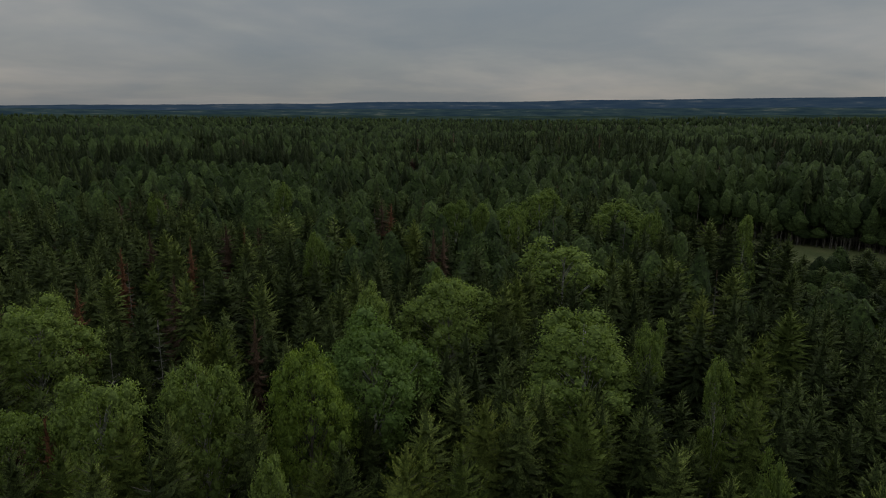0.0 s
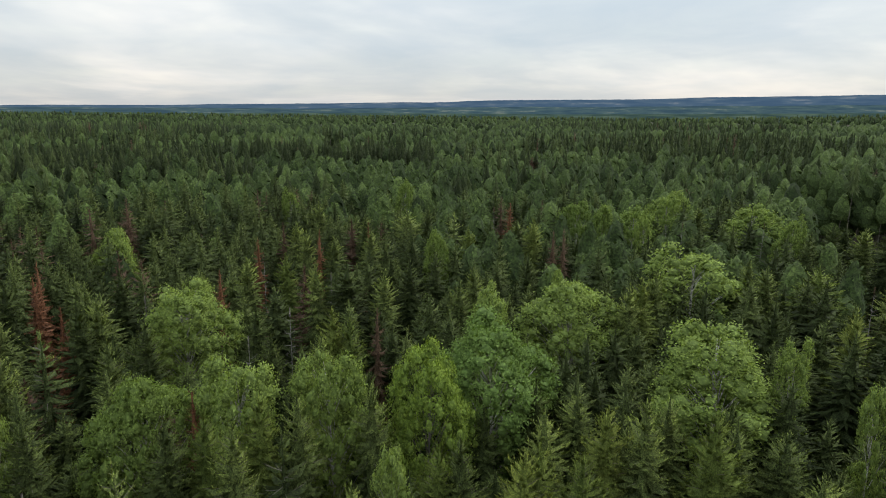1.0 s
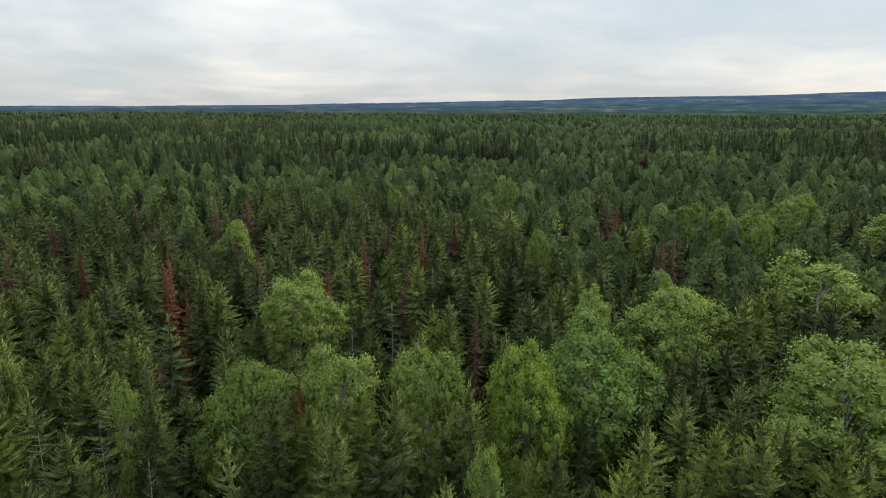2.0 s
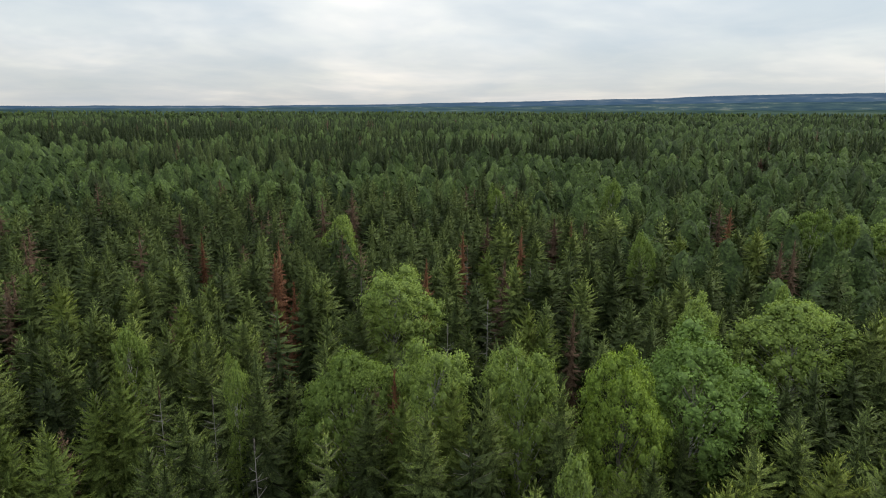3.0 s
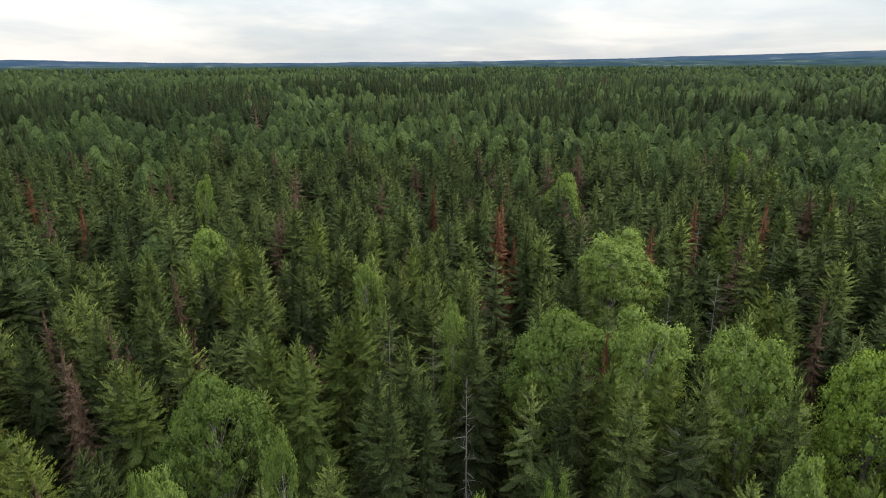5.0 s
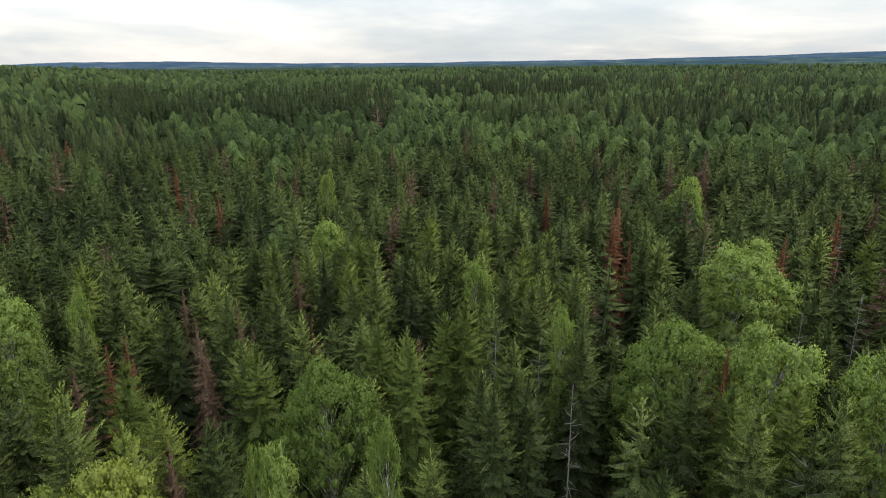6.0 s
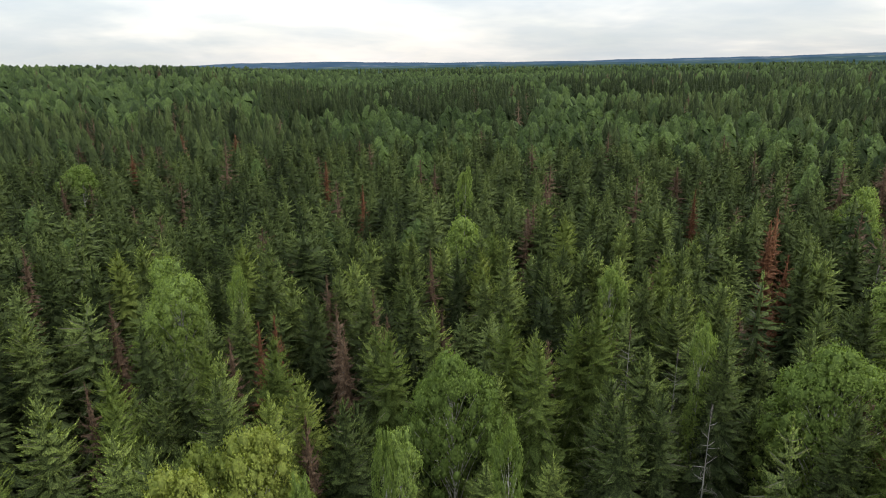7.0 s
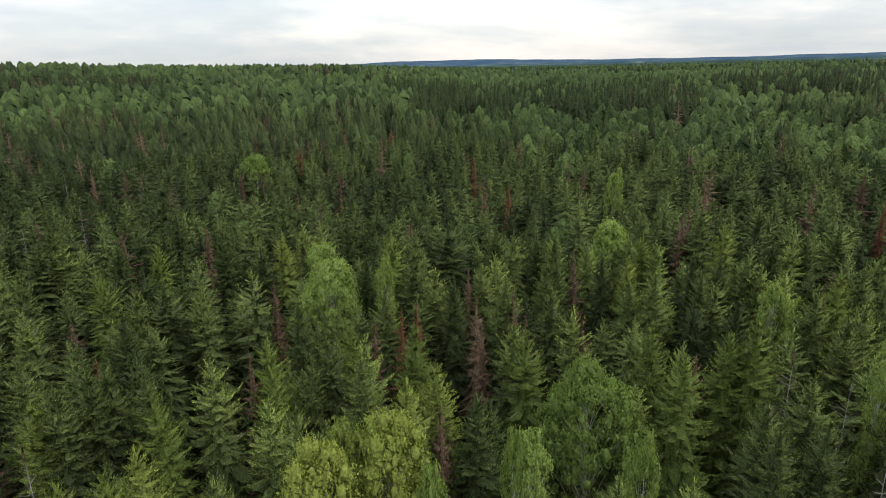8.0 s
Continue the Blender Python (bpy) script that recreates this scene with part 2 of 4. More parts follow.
# each ridge's last colour is its painted haze, bluer further off
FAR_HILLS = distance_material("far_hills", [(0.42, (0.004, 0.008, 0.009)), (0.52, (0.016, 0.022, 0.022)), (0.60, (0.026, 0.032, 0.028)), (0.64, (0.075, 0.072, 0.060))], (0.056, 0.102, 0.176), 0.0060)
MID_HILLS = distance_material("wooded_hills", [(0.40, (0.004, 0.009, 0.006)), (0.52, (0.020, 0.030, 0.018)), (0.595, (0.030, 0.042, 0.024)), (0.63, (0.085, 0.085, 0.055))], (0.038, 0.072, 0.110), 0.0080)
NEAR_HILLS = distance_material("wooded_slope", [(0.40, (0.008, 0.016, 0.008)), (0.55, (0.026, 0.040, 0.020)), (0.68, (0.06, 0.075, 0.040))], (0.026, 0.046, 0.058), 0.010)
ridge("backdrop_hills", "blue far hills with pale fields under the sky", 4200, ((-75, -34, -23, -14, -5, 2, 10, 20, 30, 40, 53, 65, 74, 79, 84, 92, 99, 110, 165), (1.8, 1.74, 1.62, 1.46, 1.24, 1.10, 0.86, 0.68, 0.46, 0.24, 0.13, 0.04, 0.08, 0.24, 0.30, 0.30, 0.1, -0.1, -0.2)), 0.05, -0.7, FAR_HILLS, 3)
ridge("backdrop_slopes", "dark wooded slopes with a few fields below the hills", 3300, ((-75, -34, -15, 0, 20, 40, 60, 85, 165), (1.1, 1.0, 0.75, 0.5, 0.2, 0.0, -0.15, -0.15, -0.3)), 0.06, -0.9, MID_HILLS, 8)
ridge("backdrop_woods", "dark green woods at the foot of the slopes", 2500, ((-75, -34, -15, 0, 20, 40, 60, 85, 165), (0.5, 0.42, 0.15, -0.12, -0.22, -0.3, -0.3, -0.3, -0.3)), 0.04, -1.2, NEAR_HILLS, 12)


# ---- kinds of tree ----
def tri_mesh(name, tris, material, tint=None, facing=None, lightened=None):
    """One mesh from an array of triangles (n, 3, 3). facing: the shading normal given to each leaf, apart from its own
    tilt.
    """
    n = len(tris)
    if facing is not None:
        flat = np.cross(tris[:, 1] - tris[:, 0], tris[:, 2] - tris[:, 0])
        wrong = (flat * facing).sum(1) < 0
        tris = np.where(wrong[:, None, None], tris[:, ::-1], tris)
    me = bpy.data.meshes.new(name)
    me.vertices.add(3 * n)
    me.vertices.foreach_set("co", np.ascontiguousarray(tris, dtype=np.float32).ravel())
    me.loops.add(3 * n)
    me.loops.foreach_set("vertex_index", np.arange(3 * n, dtype=np.int32))
    me.polygons.add(n)
    me.polygons.foreach_set("loop_start", np.arange(0, 3 * n, 3, dtype=np.int32))
    if tint is not None:
        a = me.attributes.new("tint", "FLOAT", "FACE")
        a.data.foreach_set("value", np.ascontiguousarray(tint, dtype=np.float32))
    if lightened is not None:
        a = me.attributes.new("lightened", "FLOAT", "FACE")
        a.data.foreach_set("value", np.ascontiguousarray(lightened, dtype=np.float32))
    me.update(calc_edges=True)
    if facing is not None:
        me.polygons.foreach_set("use_smooth", np.ones(n, dtype=bool))
        me.normals_split_custom_set_from_vertices(np.repeat(facing, 3, axis=0).astype(np.float32))
    me.materials.append(material)
    return me


def unit(v):
    return v / np.maximum(np.linalg.norm(v, axis=-1, keepdims=True), 1e-9)


def tube(points, radii, sides=5):
    """Triangles of a tapered round limb along the points."""
    points, radii = np.asarray(points, float), np.asarray(radii, float)
    way = unit(np.gradient(points, axis=0))
    side = unit(np.cross(way, np.array([0.31, 0.87, 0.21])))
    up = np.cross(way, side)
    a = np.arange(sides) * 2 * np.pi / sides
    ring = points[:, None] + radii[:, None, None] * (side[:, None] * np.cos(a)[None, :, None] + up[:, None] * np.sin(a)[None, :, None])
    p, q = ring[:-1], ring[1:]
    p2, q2 = np.roll(p, -1, 1), np.roll(q, -1, 1)
    return np.concatenate([np.stack([p, p2, q], 2).reshape(-1, 3, 3), np.stack([p2, q2, q], 2).reshape(-1, 3, 3)])


def blades(at, way, length, width, rng, flat=0.6):
    """Pointed sprays: triangles from their stalk at to at + way * length."""
    n = len(at)
    roll = unit(np.array([0, 0, 1.0]) * flat + rng.normal(size=(n, 3)) * (1 - flat))
    side = unit(np.cross(way, roll))
    w = (width * 0.5)[:, None] * side
    mid = at + way * (length * 0.35)[:, None]
    return np.stack([at, mid + w, at + way * length[:, None]], 1), np.stack([at, at + way * length[:, None], mid - w], 1)


def rings_mesh(rings, top):
    """Triangles of a closed skin through rings of places, ending in one tip."""
    out = []
    for p, q in zip(rings[:-1], rings[1:]):
        p2, q2 = np.roll(p, -1, 0), np.roll(q, -1, 0)
        out += [np.stack([p, p2, q], 1), np.stack([p2, q2, q], 1)]
    out.append(np.stack([rings[-1], np.roll(rings[-1], -1, 0), np.tile(top, (len(rings[-1]), 1))], 1))
    return np.concatenate(out)


def skirts(seed, height=20.0, radius=2.0, bare=0.45, gap=0.5, teeth=11, blunt=3.0, droop=0.35, ragged=0.26, lit_share=0.35, sides=3, joints=3, even=0.2, dent=0.60, lining=True):
    """A spruce further off: overlapping ragged skirts of boughs. Gives the same four as fir()."""
    rng = np.random.default_rng(seed)
    up = np.array([0, 0, 1.0])
    zs = np.linspace(0, height - 0.3, joints)
    stick = tube(np.stack([0 * zs, 0 * zs, zs], 1), np.interp(zs, [0, height], [0.17, 0.02]), sides)
    leaf, facing, lightened = [], [], []
    z, low = height - 0.35, height * bare
    side_lump = rng.uniform(0.90, 1.08, (3, 5))
    while z > low:
        d = height - z
        u = d / (height - low)
        reach = (radius * (1 - math.exp(-(d / blunt) ** 1.2)) + 0.05) * rng.uniform(0.86, 1.1)
        n = max(4, int(teeth * min(1.0, 0.45 + 0.55 * reach / 1.3)))
        a = (np.arange(n) + rng.uniform(-0.3, 0.3, n)) * 6.283 / n + rng.uniform(0, 6.28)
        r = reach * rng.uniform(1 - ragged, 1 + ragged, n) * side_lump[min(2, int(u * 3)), (a % 6.283 / 6.2832 * 5).astype(int) % 5]
        mid = a + 3.1416 / n
        drop = reach * (droop + 0.25 * u) * rng.uniform(0.6, 1.5, n) - 0.35 * reach * max(0.0, 0.25 - u) * 4
        tip = np.stack([r * np.cos(a), r * np.sin(a), z - drop + rng.normal(size=n) * gap * 0.2], 1)
        dip = np.stack([dent * reach * np.cos(mid), dent * reach * np.sin(mid), np.full(n, z + 0.05) - 0.3 * drop], 1)
        top = np.stack([0.10 * reach * np.cos(a), 0.10 * reach * np.sin(a), np.full(n, z + min(0.9, gap * 1.2) + 0.1)], 1)
        near = np.roll(dip, 1, 0)
        tris = np.concatenate([np.stack([top, near, tip], 1), np.stack([top, tip, dip], 1)] + ([np.stack([np.roll(top, -1, 0), top, dip], 1)] if lining else []))
        m = tris.mean(1) * np.array([1, 1, 0])
        facing.append(unit(unit(unit(m) * 0.8 + up * 0.45) + rng.normal(size=(len(tris), 3)) * even))
        # boughs near the top painted lighter, as if lit from above
        shoot_light = rng.uniform(0.1, 0.7, n) + 0.9 * max(0.0, 1 - 2.5 * u)
        lightened.append(np.clip(np.concatenate([shoot_light, shoot_light] + ([0.2 * shoot_light] if lining else [])) * lit_share, 0, 1))
        leaf.append(tris)
        z -= gap * rng.uniform(0.8, 1.2) * (0.55 + 0.45 * min(1, u * 3))
    spike = np.stack([[[0.07, 0, height - 0.6], [-0.05, 0.06, height - 0.6], [0, 0, height]], [[0, -0.07, height - 0.6], [0.03, 0.07, height - 0.6], [0, 0, height]]])
    leaf.append(spike)
    facing.append(np.tile(unit(np.array([0.3, 0.3, 0.8])), (2, 1)))
    lightened.append(np.full(2, 0.8 * lit_share))
    return np.concatenate(leaf), np.concatenate(facing), stick, np.concatenate(lightened)


def fir(seed, height=20.0, radius=2.0, bare=0.44, gap=0.40, around=12, tufts=12, tuft=0.20, slim=0.36, droop=0.25, ragged=0.18, keep=1.0, blunt=3.0, core=0.64, heart_gap=0.55, heart_teeth=9, hang=0.3, wood=0.5, sides=7, joints=9, branch=0.019, lit_share=1.0, fine=True):
    """A spruce: whorls of boughs, each a drooping shelf of needle tufts, round a dense dark heart. Gives crown, facing,
    wood and how far each leaf is lightened, by new growth and by painted light from above.
    """
    rng = np.random.default_rng(seed)
    up = np.array([0, 0, 1.0])
    low = height * bare
    zs = np.linspace(0, height, joints)
    sway = np.stack([0.12 * np.sin(zs * 0.2 + seed), 0.12 * np.cos(zs * 0.17 + 2 * seed), zs], 1)
    stick = [tube(sway, np.interp(zs, [0, height], [0.17, 0.015]), sides)]
    lump = rng.uniform(0.86, 1.12, (4, 6))
    z0, az, size, u = [], [], [], []
    z = height - 0.30
    while z > low:
        d = height - z
        v = d / (height - low)
        reach = radius * (1 - math.exp(-(d / blunt) ** 1.12)) + 0.13
        reach *= 1 - 0.35 * max(0.0, v - 0.75) / 0.25
        n = max(5, int(around * (0.6 + 0.4 * min(1, v * 5))))
        turn = rng.uniform(0, 6.283)
        whorl = rng.uniform(0.84, 1.12)
        for k in range(n):
            if rng.random() > keep * (1 - 0.25 * max(0.0, v - 0.7)):
                continue
            way = (turn + 6.283 * k / n + rng.normal() * 0.2) % 6.283
            z0.append(z + rng.normal() * gap * 0.40)
            az.append(way)
            size.append(reach * whorl * rng.uniform(1 - ragged, 1 + ragged) * lump[min(3, int(v * 4)), int(way / 1.0473) % 6])
            u.append(v)
        z -= gap * rng.uniform(0.8, 1.2) * (0.62 + 0.38 * min(1, v * 3))
    z0, az, size, u = (np.array(q) for q in (z0, az, size, u))
    n = len(z0)
    out = np.stack([np.cos(az), np.sin(az), 0 * az], 1)
    across = np.stack([-np.sin(az), np.cos(az), 0 * az], 1)
    foot = np.stack([np.interp(z0, zs, sway[:, 0]), np.interp(z0, zs, sway[:, 1]), z0], 1)
    rise = np.interp(u, [0, 0.08, 0.35, 1.0], [0.80, 0.42, 0.05, -0.12 - droop]) + rng.normal(size=n) * 0.12
    sag = -droop * np.interp(u, [0, 0.3, 1], [0.1, 0.8, 1.2])

    def along(k, s):
        return foot[k] + out[k] * (size[k] * s)[:, None] + up * (size[k] * (rise[k] * s + sag[k] * s * s + 0.4 * droop * s ** 4))[:, None]

    def slope(k, s):
        return rise[k] + 2 * sag[k] * s + 1.6 * droop * s ** 3

    # the shelf of each bough: a drooping frond on both sides of its spine
    stops = ((0.12, 0.06), (0.38, 0.17), (0.62, 0.13), (0.84, 0.0)) if fine else ((0.34, 0.20), (1.0, 0.0))
    every = np.arange(n)
    spine = [along(every, np.full(n, t)) for t, w in stops]
    glow = rng.uniform(0.45, 1.0, n)
    leaf, facing, lightened = [], [], []
    for side_sign in (1.0, -1.0) if fine is not None else ():
        rim = []
        for (t, w), p in zip(stops, spine):
            wide = w * size * rng.uniform(0.75, 1.3, n)
            rim.append(p + across * (side_sign * wide)[:, None] + out * (0.18 * wide)[:, None] - up * (wide * (0.25 + 0.35 * droop))[:, None])
        for i in range(len(stops) - 1):
            tris = [np.stack([rim[i], spine[i], spine[i + 1]], 1)]
            if i < len(stops) - 2:
                tris.append(np.stack([rim[i], spine[i + 1], rim[i + 1]], 1))
            for tri in tris:
                mid = tri.mean(1)
                under = np.maximum(0, height - mid[:, 2])
                leaf.append(tri)
                facing.append(unit(out * (0.25 + 0.4 * stops[i + 1][0]) + across * (0.22 * side_sign) + up * 0.75 + rng.normal(size=(n, 3)) * 0.12))
                # shelf colour lightened at bough ends and, like skylight, at the top
                lightened.append(np.clip(glow * lit_share * (0.4 * stops[i + 1][0] ** 3 * np.exp(-under / 7.0) + 0.55 * np.exp(-(under / 2.7) ** 2)), 0, 1))

    # tufts over the shelf, small towards its end
    count = np.maximum(1, np.round(tufts * np.clip(size / 1.2, 0.3, 1.5) ** 1.2)).astype(int)
    k = np.repeat(np.arange(n), count)
    m = len(k)
    s = np.clip(0.16 + 0.86 * np.sqrt(rng.random(m)), 0, 1.0)
    side = rng.uniform(-1, 1, m)
    spread = side * (0.50 * size[k] * np.clip(1.08 - s, 0.05, 0.75) + 0.04)
    root = along(k, s) + across[k] * spread[:, None] - up * (0.22 * np.abs(spread) * (1 + droop))[:, None] + rng.normal(size=(m, 3)) * 0.03
    long = tuft * np.clip(0.45 + 0.45 * size[k], 0.5, 1.15) * rng.uniform(0.7, 1.35, m)
    open_ = 0.95 * side * np.clip(1.25 - s, 0.2, 1) + rng.normal(size=m) * 0.25
    flat = unit(out[k] * np.cos(open_)[:, None] + across[k] * np.sin(open_)[:, None])
    way = unit(flat + up * (0.75 * slope(k, s) + rng.uniform(-0.15, 0.35, m))[:, None])
    half = unit(np.cross(way, unit(up + rng.normal(size=(m, 3)) * 0.35))) * (0.5 * slim * long)[:, None]
    edge = unit(np.cross(way, half)) * (0.32 * slim * long)[:, None]
    tip = root + way * long[:, None]
    leaf += [np.stack([root - half, root + half, tip], 1), np.stack([root - edge, root + edge, tip], 1)]
    turned = unit(out[k] * (0.30 + 0.45 * s)[:, None] + flat * 0.15 + up * 0.75 + rng.normal(size=(m, 3)) * 0.22)
    facing += [turned, turned]
    # pale new shoots at bough ends, and skylight painted onto the crown's top
    below = np.maximum(0, height - root[:, 2])
    shoot_light = np.clip((0.45 + 0.55 * rng.random(m)) * lit_share * (0.60 * s ** 3 * np.exp(-below / 7.0) + np.exp(-(below / 2.7) ** 2)), 0, 1)
    lightened += [shoot_light, 0.8 * shoot_light]
    # twigs that hang in curtains below the shelves
    h = int(hang * m)
    if h:
        pick = rng.integers(0, m, h)
        base = root[pick] - way[pick] * 0.05
        fall = rng.uniform(0.4, 1.0, h) * tuft * (0.5 + 0.7 * u[k[pick]])
        end = base - up * fall[:, None] + flat[pick] * (0.25 * fall)[:, None]
        w = unit(across[k[pick]] + out[k[pick]] * rng.normal(size=(h, 1)) * 0.5) * (0.22 * fall)[:, None]
        leaf.append(np.stack([base - w, base + w, end], 1))
        facing.append(unit(out[k[pick]] * 0.85 + up * 0.25 + rng.normal(size=(h, 3)) * 0.25))
        lightened.append(0.08 * rng.random(h))
    # inner skin blocks light through the crown; kept darker, as if shaded
    if core:
        skin, turned, _, shoots = skirts(seed + 500, height - 0.35, radius, bare, heart_gap, heart_teeth, blunt, droop + 0.05, lit_share=0.16)
        skin = skin * np.array([core, core, 1.0])
        skin[..., 0] += np.interp(skin[..., 2], zs, sway[:, 0])
        skin[..., 1] += np.interp(skin[..., 2], zs, sway[:, 1])
        leaf.append(skin)
        facing.append(turned)
        lightened.append(shoots)
    # the leader and its ring of upright shoots
    q = 14
    lift = rng.uniform(0.0, 0.75, q)
    point = unit(np.concatenate([rng.normal(size=(q, 2)) * 0.30 * (1.15 - lift)[:, None], np.ones((q, 1))], 1))
    a, b = blades(sway[-1] - up * 0.80 + up * lift[:, None], point, rng.uniform(0.24, 0.40, q), np.full(q, 0.12), rng, 0.0)
    leaf += [a, b]
    facing += [unit(point * np.array([2.0, 2.0, 0.7]) + rng.normal(size=(q, 3)) * 0.3)] * 2
    lightened += [np.full(q, 0.75 * min(1.0, 0.3 + lit_share))] * 2
    for i in np.nonzero((rng.random(n) < wood * np.clip(0.3 + u, 0, 1)) & (size > 0.5))[0]:
        at = np.array([i, i, i])
        stick.append(tube(along(at, np.array([0.0, 0.5, 0.95])), [branch, 0.7 * branch, 0.3 * branch], 3))
    return np.concatenate(leaf), np.concatenate(facing), np.concatenate(stick), np.concatenate(lightened)


def clod(at, size, rng, sides=5):
    """A small lumpy heart of a clump of leaves."""
    rings = []
    for h, r in ((-0.8, 0.45), (-0.1, 0.95), (0.55, 0.7)):
        a = np.arange(sides) * 6.283 / sides + rng.uniform(0, 1.2)
        w = size * r * rng.uniform(0.8, 1.2, sides)
        rings.append(np.stack([w * np.cos(a), w * np.sin(a), np.full(sides, h * size)], 1) + at)
    return rings_mesh(rings, at + np.array([0, 0, size * 0.95]))


def broadleaf(seed, height=20.0, radius=3.6, bare=0.45, clumps=320, leaves=66, size=0.105, clump=0.50, hang=0.5, peak=0.6, limbs=0.20, sides=7, inner=0.5, core=0.5, joints=9, bright=0.55, lit_share=0.7, lobing=0.42):
    """Birch and its like: limbs that carry clumps of leaves round an uneven crown. Gives crown, facing and wood."""
    rng = np.random.default_rng(seed)
    low = height * bare
    up = np.array([0, 0, 1.0])
    zs = np.linspace(0, height * 0.94, joints)
    stem = np.stack([0.35 * np.sin(zs * 0.21 + seed), 0.35 * np.cos(zs * 0.17 + 3 * seed), zs], 1)
    stem[:, :2] -= stem[0, :2]
    stick = [tube(stem, np.interp(zs, [0, height], [0.19, 0.02]), sides)]
    u = np.sort(rng.random(clumps)) ** 0.75
    # lobes give the crown its uneven outline
    lobe_az, lobe_u = rng.uniform(0, 6.283, 13), rng.uniform(0.15, 0.97, 13)
    az = rng.uniform(0, 6.283, clumps)
    pull = np.exp(-((np.angle(np.exp(1j * (az[:, None] - lobe_az))) / 0.55) ** 2 + ((u[:, None] - lobe_u) / 0.13) ** 2))
    which, near = pull.argmax(1), pull.sum(1)
    az = az + 0.35 * pull.max(1) * np.angle(np.exp(1j * (lobe_az[which] - az)))
    rim = np.sqrt(np.clip(1 - (np.abs(u - 0.38) / np.where(u > 0.38, peak + 0.04, 0.66)) ** 2.0, 0.03, 1))
    rad = radius * rim * (1.02 - lobing + lobing * np.clip(near, 0, 1.1)) * rng.uniform(inner, 1.0, clumps) ** 0.4
    z = low + (height - low - 0.6) * u + 0.8 * np.clip(near, 0, 1.2) * (u > 0.5)
    cx, cy = np.interp(z, zs, stem[:, 0]), np.interp(z, zs, stem[:, 1])
    heart = np.stack([cx + rad * np.cos(az), cy + rad * np.sin(az), z], 1)
    for c, r in zip(heart, rad):
        if rng.random() < limbs:
            z0 = max(low * 0.8, c[2] - 0.9 * r - 0.8)
            foot = np.array([np.interp(z0, zs, stem[:, 0]), np.interp(z0, zs, stem[:, 1]), z0])
            bend = foot * 0.45 + c * 0.55 + np.array([0, 0, 0.12 * r])
            stick.append(tube([foot, bend, c * 1.02 - foot * 0.02], [0.028, 0.018, 0.006], 3))
    k = np.repeat(np.arange(clumps), leaves)
    n = len(k)
    fall = np.abs(rng.normal(size=n))
    big = clump * rng.uniform(0.7, 1.3, clumps)
    off = unit(rng.normal(size=(n, 3)) + up * 0.35) * rng.uniform(0.75, 1.15, n)[:, None] * np.array([1.0, 1.0, 0.8])
    off[:, 2] -= hang * np.clip(fall - 0.6, 0, 2) * 0.8
    at = heart[k] + off * big[k][:, None]
    way = unit(rng.normal(size=(n, 3)) + up * (-0.5 * hang))
    length = size * rng.uniform(0.7, 1.35, n)
    side = unit(np.cross(way, unit(rng.normal(size=(n, 3)) + up * 0.9)))
    half = side * (length * 0.42)[:, None]
    leaf = [np.stack([at - half, at + half, at + way * length[:, None]], 1)]
    middle = np.array([0, 0, low + 0.40 * (height - low)])
    facing = [unit(unit(off) * 1.1 + unit((at - middle) * np.array([1, 1, 0.6])) * 0.6 + up * bright + rng.normal(size=(n, 3)) * 0.20)]
    if core:
        if clumps > 60:
            skins = [(clod(c, b * core, rng, 4), c) for c, b in zip(heart, big)]
        else:
            rings = []
            for v in (0.05, 0.35, 0.65, 0.88):
                a = np.arange(6) * 1.047 + rng.uniform(0, 1)
                r = radius * rng.uniform(0.4, 0.62, 6) * math.sqrt(max(0.05, 1 - (abs(v - 0.36) / (0.66 if v > 0.36 else 0.6)) ** 2.1))
                rings.append(np.stack([r * np.cos(a), r * np.sin(a), low + v * (height - low) + rng.uniform(-0.4, 0.4, 6)], 1))
            skins = [(rings_mesh(rings, np.array([0, 0, height - 0.5])), middle)]
        for skin, c in skins:
            leaf.append(skin)
            facing.append(unit(unit(skin.mean(1) - c) + unit((skin.mean(1) - middle) * np.array([1, 1, 0.6])) * 0.4))
    tris = np.concatenate(leaf)
    # outer leaves painted lighter, as if lit; the cores stay dark
    young = np.zeros(len(tris))
    young[:n] = lit_share * (0.70 + 0.30 * rng.random(n))
    return tris, np.concatenate(facing), np.concatenate(stick), young


